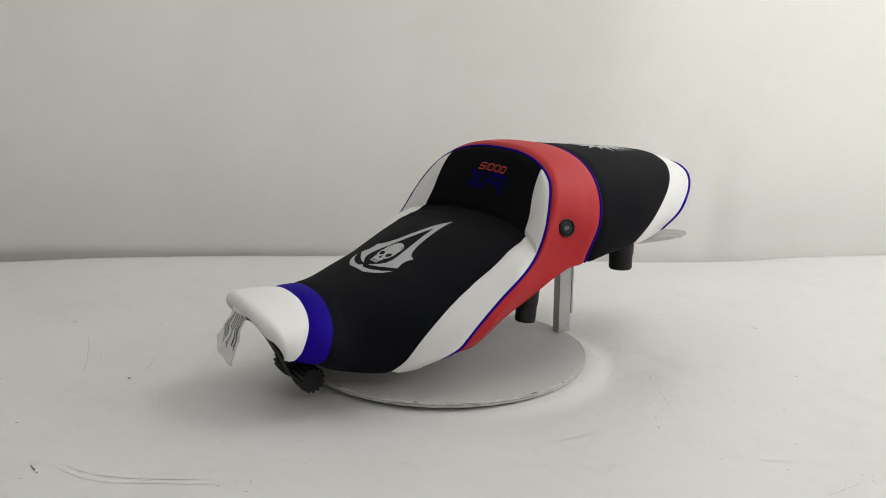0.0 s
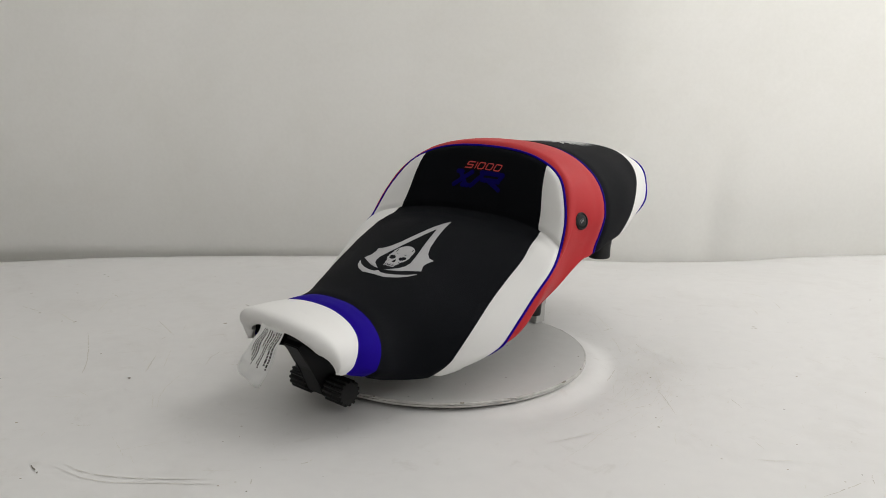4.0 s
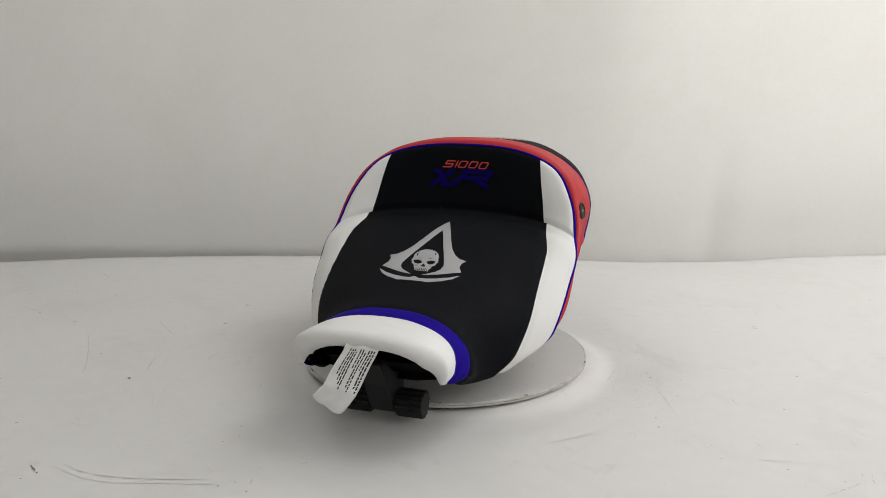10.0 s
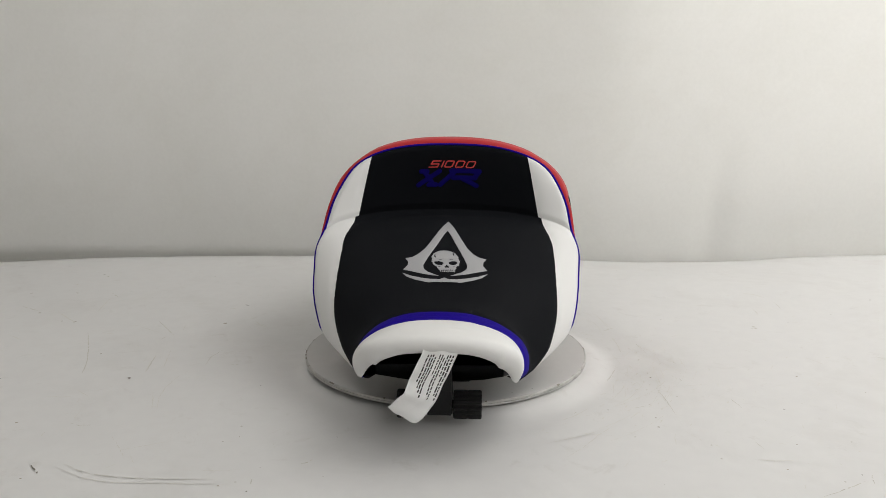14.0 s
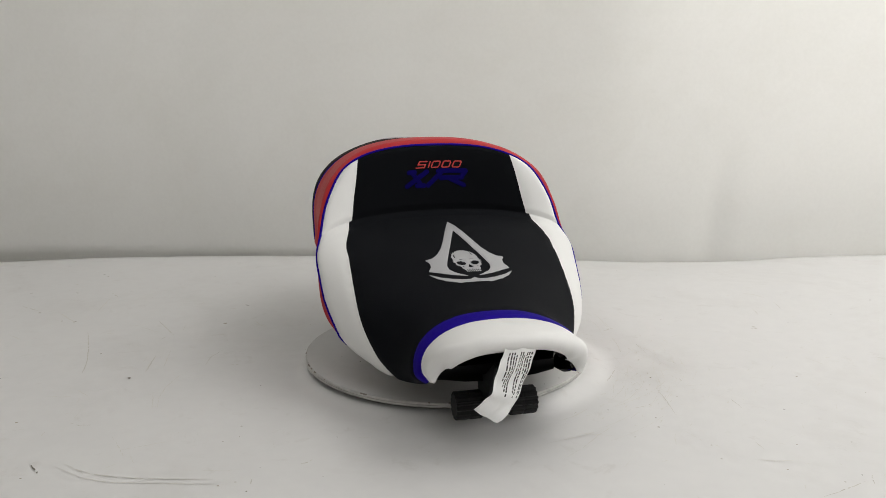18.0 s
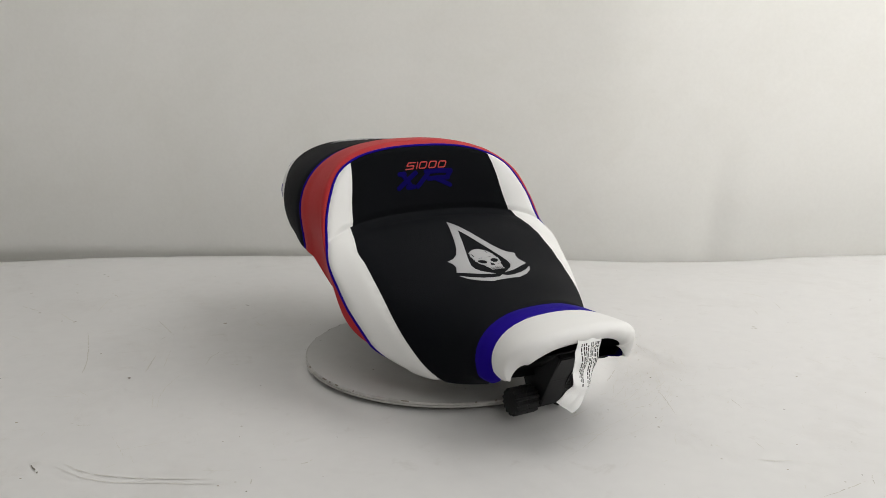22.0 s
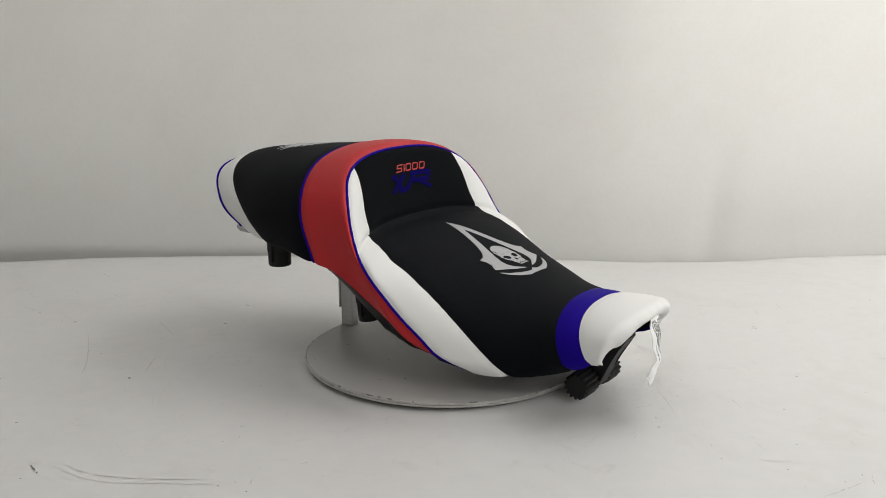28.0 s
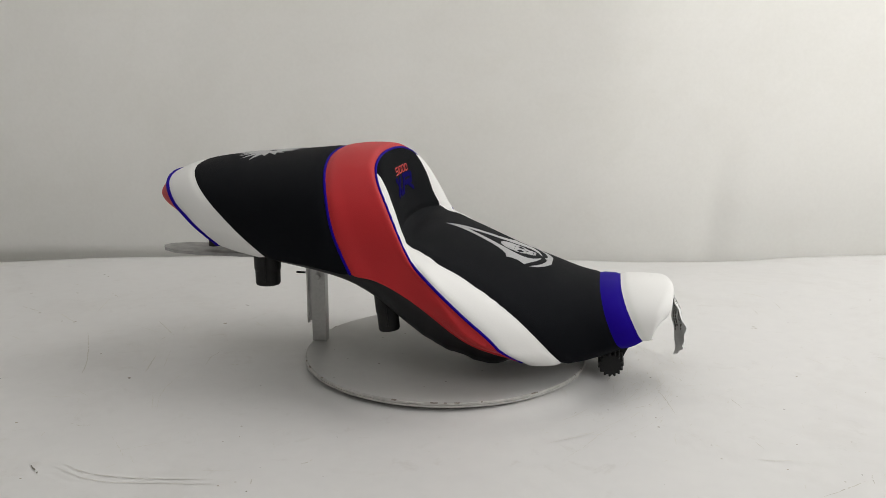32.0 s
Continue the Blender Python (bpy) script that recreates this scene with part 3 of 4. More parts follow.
    mark(((0.264, -0.017), (0.282, -0.046), (0.278, -0.096), (0.256, -0.152), (0.251, -0.157)), 0.0012, FAINT)
    mark(((0.251, -0.157), (0.242, -0.164), (0.23, -0.169)), 0.0014, MIDDLE)
    mark(((0.27, -0.102), (0.273, -0.147), (0.274, -0.192)), 0.0012, MIDDLE)
    mark(((0.228, -0.038), (0.22, -0.057), (0.21, -0.08)), 0.0016, MIDDLE)
    mark(((0.217, -0.2), (0.233, -0.18)), 0.0014, FAINT)
    mark(((0.28, 0.074), (0.286, 0.034)), 0.0012, MIDDLE)
    mark(((0.248, 0.11), (0.251, 0.075), (0.252, 0.047)), 0.0014, FAINT)
    mark(((0.241, 0.137), (0.263, 0.153)), 0.0016, MIDDLE)
    mark(((0.531, 0.351), (0.547, 0.343), (0.559, 0.323)), 0.003, FAINT)
    mark(((0.566, 0.298), (0.564, 0.253)), 0.0012, MIDDLE)
    mark(((0.516, 0.257), (0.514, 0.222)), 0.0012, MIDDLE)
    mark(((0.506, 0.015), (0.517, 0.002), (0.524, -0.015)), 0.0022, FAINT)
    mark(((0.612, 0.018), (0.621, 0.003)), 0.0012, MIDDLE)
    mark(((0.355, -0.138), (0.361, -0.169)), 0.001, MIDDLE)
    mark(((0.345, -0.266), (0.348, -0.285)), 0.0014, MIDDLE)
    mark(((0.26, -0.246), (0.256, -0.258), (0.254, -0.273)), 0.001, FAINT)
    mark(((0.371, -0.392), (0.393, -0.38), (0.428, -0.359)), 0.0014, MIDDLE)
    mark(((0.439, -0.346), (0.433, -0.365)), 0.0014, MIDDLE)
    mark(((0.333, -0.311), (0.351, -0.314), (0.37, -0.313)), 0.0016, FAINT)
    mark(((0.109, -0.269), (0.131, -0.259), (0.153, -0.249), (0.176, -0.233)), 0.0012, FAINT)
    mark(((0.13, -0.209), (0.15, -0.194), (0.17, -0.171)), 0.0018, FAINT)
    mark(((0.128, -0.303), (0.148, -0.281), (0.17, -0.249), (0.197, -0.216)), 0.0012, FAINT)
    mark(((0.24, 0.239), (0.25, 0.18), (0.258, 0.14)), 0.0012, FAINT)
    mark(((0.251, -0.132), (0.287, -0.08), (0.292, -0.035)), 0.0014, FAINT)
    # marks on the far side
    mark(((-0.574, 0.138), (-0.543, 0.064), (-0.521, 0.002), (-0.511, -0.036)), 0.0016, MIDDLE)
    mark(((-0.501, 0.168), (-0.471, 0.145), (-0.457, 0.137)), 0.0016, FAINT)
    mark(((-0.479, 0.196), (-0.432, 0.122)), 0.0018, MIDDLE)
    mark(((-0.447, 0.102), (-0.442, 0.121)), 0.0022, MIDDLE)
    mark(((-0.429, 0.177), (-0.426, 0.149)), 0.0018, FAINT)
    mark(((-0.431, 0.031), (-0.427, -0.004), (-0.423, -0.037)), 0.0016, MIDDLE)
    mark(((-0.416, 0.052), (-0.403, -0.023)), 0.0016, FAINT)
    mark(((-0.339, 0.051), (-0.348, 0.018), (-0.347, -0.011)), 0.0014, MIDDLE)
    mark(((-0.747, 0.285), (-0.705, 0.256)), 0.0022, MIDDLE)
    mark(((-0.674, 0.256), (-0.638, 0.215), (-0.607, 0.182)), 0.003, FAINT)
    mark(((-0.62, 0.368), (-0.6, 0.341)), 0.0026, MIDDLE)
    mark(((-0.612, 0.336), (-0.601, 0.241)), 0.0022, FAINT)
    mark(((-0.32, 0.194), (-0.306, 0.172), (-0.294, 0.162)), 0.0022, FAINT)
    mark(((-0.311, -0.01), (-0.3, -0.01)), 0.0018, MIDDLE)
    mark(((-0.358, 0.292), (-0.351, 0.286)), 0.003, DARK)
    mark(((-0.379, 0.268), (-0.367, 0.268)), 0.0026, FAINT)
    mark(((-0.714, 0.431), (-0.708, 0.431)), 0.003, MIDDLE)
    mark(((-0.352, 0.352), (-0.317, 0.348)), 0.0022, FAINT)
    mark(((-0.697, 0.131), (-0.665, 0.104)), 0.002, FAINT)
    mark(((-0.545, 0.132), (-0.529, 0.134)), 0.0018, FAINT)
    mark(((-0.531, 0.177), (-0.507, 0.174)), 0.0018, FAINT)
    # fine random wear, and sweeps round the turntable
    for _ in range(150):
        x, y = rng.uniform(-0.75, 0.80), rng.uniform(-0.48, 0.5)
        if math.hypot(x, y) < 0.24:
            continue
        a, n = rng.gauss(0.2, 0.9), rng.uniform(0.004, 0.030)
        mark(((x, y), (x + n * math.cos(a), y + n * math.sin(a))), rng.uniform(0.0004, 0.0012), FAINT)
    for _ in range(60):
        a, r, n = radians(rng.gauss(-14, 24)), rng.choice((0.252, 0.268, 0.285, 0.30, 0.325)) + rng.gauss(0, 0.006), rng.uniform(0.05, 0.34)
        tilt = rng.gauss(0, 0.025)
        mark([((r + tilt * i / 8) * math.cos(a + n * i / 8), (r + tilt * i / 8) * math.sin(a + n * i / 8) * 0.96) for i in range(9)], rng.uniform(0.0004, 0.0010), FAINT)
    # short crumbled rubs thick beside the turntable, thin elsewhere
    for _ in range(130):
        a, r = radians(rng.gauss(-6, 32)), rng.gauss(0.285, 0.038)
        if r < 0.225:
            continue
        x, y, b, n = r * math.cos(a), r * math.sin(a), a + math.pi / 2 + rng.gauss(0, 0.3), rng.uniform(0.003, 0.010)
        mark(((x, y), (x + n * math.cos(b), y + n * math.sin(b))), rng.uniform(0.0008, 0.0020), FAINT if rng.random() < 0.86 else MIDDLE)
    for _ in range(60):
        x, y, b, n = rng.uniform(0.30, 0.72), rng.uniform(-0.40, 0.36), rng.gauss(0.0, 0.8), rng.uniform(0.003, 0.012)
        mark(((x, y), (x + n * math.cos(b), y + n * math.sin(b))), rng.uniform(0.0008, 0.0018), FAINT)
    for name, (verts, faces), mat, label in (("faint_scuffs", FAINT, SCUFF, "faint grey rub marks on the white sheet"), ("scuffs", MIDDLE, PENCIL, "grey scuff marks on the white sheet"),
                                             ("scratches", DARK, SPECK, "short dark scratches on the white sheet")):
        tagged(part_mesh(name, verts, faces, mat, None, smooth=False), label, "scuff marks", kind="stuff")


def specks():
    rng = random.Random(5)
    dark, pale = bmesh.new(), bmesh.new()
    spots = [(-0.437, -0.062, 0.0026), (-0.522, -0.208, 0.0022), (-0.252, -0.09, 0.0014), (-0.244, -0.249, 0.0014), (-0.248, -0.22, 0.0014), (-0.207, -0.378, 0.0014), (-0.223, -0.358, 0.0014), (-0.615, -0.061, 0.0014), (-0.26, -0.261, 0.0014), (-0.45, -0.35, 0.0014), (-0.239, -0.366, 0.0014), (0.271, -0.066, 0.0016), (0.469, -0.063, 0.0018), (0.195, -0.175, 0.0014), (0.212, -0.253, 0.0014), (0.293, -0.275, 0.0014), (0.294, -0.309, 0.0014), (0.411, -0.174, 0.0014), (0.356, -0.334, 0.0014), (0.453, -0.267, 0.0014)]
    spots += [(0.405, -0.361, 0.0014), (0.429, -0.346, 0.0014), (0.248, -0.199, 0.0014), (0.536, -0.12, 0.0014), (0.738, 0.304, 0.0018), (0.485, 0.157, 0.003), (0.48, 0.15, 0.0022), (0.485, 0.149, 0.0022), (0.245, -0.226, 0.0022), (0.389, -0.273, 0.0016), (0.29, -0.133, 0.0012), (-0.367, 0.184, 0.0042), (-0.438, -0.061, 0.0026), (-0.699, 0.246, 0.003), (-0.642, 0.199, 0.0024), (-0.687, 0.505, 0.003), (-0.673, 0.488, 0.0028), (-0.685, 0.369, 0.0024), (-0.771, 0.37, 0.0022), (-0.515, 0.039, 0.0022), (-0.618, 0.195, 0.003)]
    spots += [(rng.uniform(-0.8, 0.85), rng.uniform(-0.5, 0.55), rng.uniform(0.0005, 0.0011)) for _ in range(60)]
    for x, y, r in spots:
        if math.hypot(x, y) < 0.215:
            continue
        n, bm = rng.choice((5, 6, 7)), dark if rng.random() < 0.22 else pale
        z = sheet_height(x, y) + 0.0006
        bm.faces.new([bm.verts.new((x + r * rng.uniform(0.5, 1.2) * math.cos(2 * math.pi * i / n), y + r * rng.uniform(0.5, 1.0) * math.sin(2 * math.pi * i / n), z))
                      for i in range(n)])
    tagged(part("specks", dark, SPECK), "dark specks of dirt on the white sheet", "specks", kind="stuff")
    tagged(part("crumbs", pale, CRUMB), "pale brown crumbs of dirt on the white sheet", "specks", kind="stuff")


scuffs()
specks()


# ---- turntable ----
def turntable():
    root = tagged(new("turntable"), "round white board turntable with a worn, chipped rim", "turntable")
    bm = bmesh.new()
    n, rng = 200, random.Random(3)
    prof = ((0.1953, -0.0068), (0.1972, -0.0066), (0.1978, -0.0060), (0.1978, -0.0040), (0.1970, -0.0036), (0.1971, -0.0033), (0.1981, -0.0029), (0.1981, -0.0010), (0.1972, -0.0002), (0.1961, 0.0))
    rings = []
    for r, z in prof:
        ring = []
        for i in range(n):
            a = 2 * math.pi * i / n
            chip = 0.0009 * max(0, noise.noise((9 * math.cos(a), 9 * math.sin(a), z * 300))) if r > 0.19 else 0
            chip += 0.0022 if r > 0.195 and rng.random() < 0.012 else 0
            ring.append(bm.verts.new(((r - chip) * math.cos(a), (r - chip) * math.sin(a), z)))
        rings.append(ring)
    for a, b in zip(rings, rings[1:]):
        for i in range(n):
            bm.faces.new((a[i], a[(i + 1) % n], b[(i + 1) % n], b[i]))
    for i in range(n):
        bm.faces.new((rings[-1][i], rings[-1][(i + 1) % n], rings[0][(i + 1) % n], rings[0][i]))
    part("rim", bm, RIM, root, "pale worn edge")
    bm = bmesh.new()
    lathe(bm, ((0.1958, -0.0066), (0.1958, -0.0001)), n)
    part("disc", bm, PAINT, root)
    bm = bmesh.new()
    lathe(bm, ((0.085, TABLE_Z + 0.0060), (0.085, -0.0069)), 64)
    part("turning_base", bm, PLASTIC, root)
    bm = bmesh.new()
    for i in range(26):
        a, r = rng.uniform(0, 6.283), 0.19 * math.sqrt(rng.uniform(0.05, 0.98))
        x, y, k = r * math.cos(a), r * math.sin(a), rng.uniform(0.0006, 0.0018)
        bm.faces.new([bm.verts.new((x + k * rng.uniform(0.5, 1.3) * math.cos(1.05 * j), y + k * rng.uniform(0.4, 1) * math.sin(1.05 * j), 0.0004)) for j in range(6)])
    tagged(part("dirt_spots", bm, SPECK, root), "small dark spots", kind="stuff")
    verts, faces = [], []
    for _ in range(17):
        a, wide, b = rng.uniform(0, 6.283), rng.uniform(0.010, 0.055), len(verts)
        for i in range(5):
            q, tall = a + wide * i / 4, 0.0009 * math.sin(math.pi * (i + 0.4) / 4.8) * rng.uniform(0.5, 1.0)
            for r, z in ((0.1966, 0.0002), (0.1977, 0.0001), (0.1983, -0.0004 - tall)):
                verts.append((r * math.cos(q), r * math.sin(q), z))
        faces += [(b + 3 * i + k, b + 3 * i + k + 3, b + 3 * i + k + 4, b + 3 * i + k + 1) for i in range(4) for k in (0, 1)]
    tagged(part_mesh("chips", verts, faces, CHIP, root, smooth=False), "brown chips worn into the edge", kind="stuff")
    return root


def bolt(bm, m, r=0.005):
    lathe(bm, ((r * 1.3, 0), (r * 1.3, 0.001), (r, 0.0012), (r, 0.004), (r * 0.8, 0.0046)), 6, m)


def bracket():
    root = tagged(new("support_bracket"), "grey metal post and arm holding the seat over the turntable", "bracket")
    bm = bmesh.new()
    box(bm, (-0.2035, 0.001, 0.0005), (-0.1825, 0.0155, 0.150), 0.0008)
    part("post", bm, METAL, root, "scratched grey steel bar")
    bm = bmesh.new()
    box(bm, (-0.2118, 0.0045, 0.026), (-0.2088, 0.0110, 0.150), 0.0006)
    part("rear_bar", bm, METAL, root)
    bm = bmesh.new()
    box(bm, (-0.2090, 0.0060, 0.030), (-0.2033, 0.0095, 0.150))
    part("spacer", bm, PLATE, root)
    bm = bmesh.new()
    bolt(bm, Matrix.Translation((-0.1925, 0.001, 0.098)) @ Matrix.Rotation(radians(90), 4, "X"), 0.0048)
    part("bolt", bm, METAL, root)
    bm = bmesh.new()
    lathe(bm, ((0.0016, 0), (0.0016, 0.013), (0.001, 0.0135)), 10, Matrix.Translation((-0.214, 0.0080, 0.101)) @ Matrix.Rotation(radians(-90), 4, "Y"))
    part("pin", bm, RUBBER, root)
    # arm: a plate with a tapered, rounded tail end
    bm = bmesh.new()
    outline = [(-0.17, -0.020), (-0.36, -0.024), (-0.401, -0.019), (-0.425, -0.004), (-0.433, 0.010), (-0.427, 0.024), (-0.403, 0.036), (-0.36, 0.039), (-0.17, 0.032)]
    low = [bm.verts.new((x, y, 0.1275)) for x, y in outline]
    top = [bm.verts.new((x, y, 0.1320)) for x, y in outline]
    bm.faces.new(low[::-1])
    bm.faces.new(top)
    for i in range(len(outline)):
        j = (i + 1) % len(outline)
        bm.faces.new((low[i], low[j], top[j], top[i]))
    part("arm", bm, PLATE, root, "scratched pale metal plate")
    return root


# ---- seat ----
def base_pan(root):
    """The moulded plastic pan under the upholstery."""
    bottom = smoothed(((-0.38, 0.190), (-0.25, 0.150), (-0.12, 0.132), (-0.08, 0.110), (-0.05, 0.080), (0.0, 0.044), (0.05, 0.019), (0.08, 0.012), (0.14, 0.013),
                       (0.20, 0.024), (0.23, 0.040)), 0.008)
    us = np.linspace(-0.372, 0.228, 90)
    verts, faces, m = [], [], 0
    for u in us:
        yb, zb, low, sh = float(HEMY(u)), float(HEMZ(u)), float(bottom(u)), float(SHEAR(u))
        h = (zb - low) * (1 - 0.55 * min(1.0, max(0.0, (u - 0.07) / 0.06)))
        lug = 0.004 * max(0.0, math.sin(u * 170)) if -0.06 < u < 0.13 else 0.0
        half = [(yb - 0.016, zb + 0.016), (yb - 0.016, zb + 0.003), (yb - 0.028, zb - 0.40 * h), (yb - 0.036 + lug, zb - 0.72 * h), (yb - 0.044 + lug, zb - 0.95 * h),
                (yb - 0.052, zb - h), (yb * 0.35, zb - h), (0.0, zb - h * 0.95)]
        half = [(max(y, 0.0), z) for y, z in half]
        tucked = [(y - 0.012 if 1 < i < 6 else y, z + (zb - z) * 0.5 if 1 < i < 6 and u > -0.07 else z) for i, (y, z) in enumerate(half)]
        k = 0.022 * min(1.0, max(0.0, (u + 0.005) / 0.04))
        other = [(max(y - k, 0.0) if 1 < i < 7 else y, z) for i, (y, z) in enumerate(half)]
        sec = tucked + [(-y, z) for y, z in other[-2::-1]]
        m = len(sec)
        verts += [(u + sh * (y / 0.17) ** 2, y, max(z, 0.004)) for y, z in sec]
    for i in range(len(us) - 1):
        for k in range(m):
            a, b = i * m + k, i * m + (k + 1) % m
            faces.append((a, b, b + m, a + m))
    faces.append(tuple(range(m)))
    faces.append(tuple(range((len(us) - 1) * m, len(us) * m))[::-1])
    part_mesh("base_pan", verts, faces, PLASTIC, root, "black moulded plastic")
    # dark liner inside the hollow nose
    verts, faces = [], []
    us = np.linspace(0.20, NOSE_U - 0.011, 14)
    for u in us:
        h = rib(min(u, NOSE_U))[:UP + LOW + 1]
        full = np.concatenate([h[:0:-1] * (-1, 1), h])
        d = np.gradient(full, axis=0)
        nrm = np.column_stack([-d[:, 1], d[:, 0]])
        full = full - nrm / np.linalg.norm(nrm, axis=1)[:, None] * (0.004 + 0.0172 * min(1.0, max(0.0, (u - 0.264) / 0.022)))
        m = len(full)
        verts += [(u + float(SHEAR(u)) * (y / 0.17) ** 2 - float(lip_slope(u, z)), y, z - float(lobe_drop(u, y, z))) for y, z in full]
    for i in range(len(us) - 1):
        for k in range(m - 1):
            a = i * m + k
            faces.append((a, a + 1, a + 1 + m, a + m))
    part_mesh("nose_liner", verts, faces, PLASTIC, root, "black plastic lining")


def rubber_foot(root, x, y, z, top, r, lean):
    bm = bmesh.new()
    m = Matrix.Translation((x, y, z)) @ Matrix.Rotation(radians(lean), 4, "Y")
    h = top - z
    lathe(bm, ((r * 0.55, 0.004), (r * 0.70, 0.001), (r * 0.86, 0.0), (r * 0.93, 0.002), (r * 0.94, h * 0.34), (r, h * 0.40), (r * 1.02, h)), 36, m)
    box(bm, (-r * 0.2, -r * 1.12, h * 0.12), (r * 0.2, -r * 0.8, h), 0.001, m)
    part("rubber_foot", bm, RUBBER, root, "black rubber buffer", smooth=False)


def roller(root, y):
    """A ribbed rubber buffer lying across the seat."""
    bm = bmesh.new()
    n, half, rings = 15, 0.0165, []
    for z in (-half, -half + 0.0015, -0.0015, 0.0, 0.0015, half - 0.0015, half):
        ring = []
        for i in range(n * 4):
            a = 2 * math.pi * i / (n * 4)
            r = (0.0169 if i % 4 < 2 else 0.0140) * (0.93 if abs(z) == half else 0.96 if z == 0.0 else 1)
            ring.append(bm.verts.new((r * math.cos(a), z, r * math.sin(a))))
        rings.append(ring)
    for a, b in zip(rings, rings[1:]):
        for i in range(len(a)):
            bm.faces.new((a[i], a[(i + 1) % len(a)], b[(i + 1) % len(a)], b[i]))
    bm.faces.new(rings[0])
    bm.faces.new(rings[-1][::-1])
    bmesh.ops.translate(bm, vec=(0.2255, y, 0.0122), verts=bm.verts)
    part("ribbed_buffer", bm, RUBBER, root, "black knobbly rubber buffer")


def tongue(root):
    """The plastic hook that drops from the pan's front between the buffers."""
    bm = bmesh.new()
    prof = [(0.200, 0.040), (0.238, 0.052), (0.268, 0.078), (0.275, 0.074), (0.253, 0.040), (0.238, 0.004), (0.222, -0.004), (0.214, 0.006)]
    a = [bm.verts.new((x, -0.015, z)) for x, z in prof]
    b = [bm.verts.new((x, 0.015, z)) for x, z in prof]
    bm.faces.new(a)
    bm.faces.new(b[::-1])
    for i in range(len(prof)):
        j = (i + 1) % len(prof)
        bm.faces.new((a[i], b[i], b[j], a[j]))
    bmesh.ops.bevel(bm, geom=list(bm.edges), offset=0.0015, segments=2, affect="EDGES")
    part("front_hook", bm, PLASTIC, root, "black plastic hook")
    bm = bmesh.new()
    lathe(bm, ((0.005, -0.0485), (0.005, 0.0485)), 16, Matrix.Translation((0.2255, 0, 0.0122)) @ Matrix.Rotation(radians(90), 4, "X"))
    part("buffer_axle", bm, PLASTIC, root)


def tag(root):
    """A satin care label sewn under the nose; it hangs, twists and folds outward at its end."""
    #         x      y       z     across-x  across-y across-z
    spine = ((0.297, 0.006, 0.108, -0.06, 1.0, -0.02), (0.304, 0.003, 0.099, -0.10, 0.99, -0.06), (0.308, -0.002, 0.088, -0.18, 0.97, -0.12), (0.312, -0.008, 0.075, -0.21, 0.95, -0.18),
             (0.315, -0.013, 0.063, -0.23, 0.93, -0.26), (0.317, -0.017, 0.054, -0.32, 0.88, -0.38), (0.317, -0.025, 0.044, -0.28, 0.82, -0.48), (0.314, -0.036, 0.033, -0.22, 0.78, -0.56))
    t = np.linspace(0, len(spine) - 1, 41)
    cols = [np.interp(t, range(len(spine)), c) for c in zip(*spine)]
    for c in cols:
        for _ in range(2):
            c[1:-1] = (c[:-2] + c[1:-1] * 2 + c[2:]) / 4
    mid, across = np.stack(cols[:3], 1), np.stack(cols[3:], 1)
    across /= np.linalg.norm(across, axis=1)[:, None]
    along = np.gradient(mid, axis=0)
    along /= np.linalg.norm(along, axis=1)[:, None]
    out = np.cross(across, along)
    out *= np.sign(out[:, :1])
    arc = np.concatenate([[0], np.cumsum(np.linalg.norm(np.diff(mid, axis=0), axis=1))])

    def at(w, s, lift):
        i = np.interp(s, arc, np.arange(len(arc)))
        f = [np.array([np.interp(i, np.arange(len(arc)), a[:, k]) for k in range(3)]) for a in (mid, across, out)]
        wave = 0.0013 * math.sin(w * 260 + s * 120) + 0.0010 * math.sin(s * 230 + 1.0) - w * w / 0.10 * min(1.0, s / 0.02)
        return f[0] + f[1] * w + f[2] * (lift + wave)

    def sheet(w0, w1, s0, s1, lo, hi, nw, ns):
        v, f = [], []
        for lift in (lo, hi):
            for j in range(ns + 1):
                for i in range(nw + 1):
                    v.append(at(w0 + (w1 - w0) * i / nw, s0 + (s1 - s0) * j / ns, lift))
        c, n = nw + 1, (nw + 1) * (ns + 1)
        for j in range(ns):
            for i in range(nw):
                a = j * c + i
                f += [(a, a + 1, a + 1 + c, a + c), (n + a, n + a + c, n + a + 1 + c, n + a + 1)]
        rim = [i for i in range(c)] + [j * c + nw for j in range(1, ns + 1)] + [ns * c + i for i in range(nw - 1, -1, -1)] + [j * c for j in range(ns - 1, 0, -1)]
        for a, b in zip(rim, rim[1:] + rim[:1]):
            f.append((a, b, b + n, a + n))
        return v, f

    v, f = sheet(-0.0190, 0.0190, 0.0, arc[-1], -0.00025, 0.00025, 14, 50)
    label = part_mesh("care_label", v, f, SATIN, root, "white satin care label with small black print")
    rng = random.Random(8)
    # lines of unreadable print run along the strip, word by word, on both faces
    for row, w in enumerate((0.0155, 0.0125, 0.0098, 0.0066, 0.0040, 0.0012, -0.0030, -0.0056, -0.0082, -0.0112)):
        verts, faces = [], []
        s, end = 0.010 + 0.003 * (row in (3, 6)), 0.060 - 0.005 * (row % 3) - 0.016 * (row in (2, 5, 9))
        tall = 0.0009 if row < 2 else 0.0007
        while s < end:
            n = min(rng.uniform(0.0022, 0.0068), end - s)
            for lo, hi in ((0.00026, 0.0004), (-0.0004, -0.00026)):
                v, f = sheet(w - tall, w + tall, s, s + n, lo, hi, 1, 3)
                faces += [tuple(k + len(verts) for k in q) for q in f]
                verts += v
            s += n + rng.uniform(0.0007, 0.0014)
        part_mesh("print_line", verts, faces, INK, label, smooth=False)


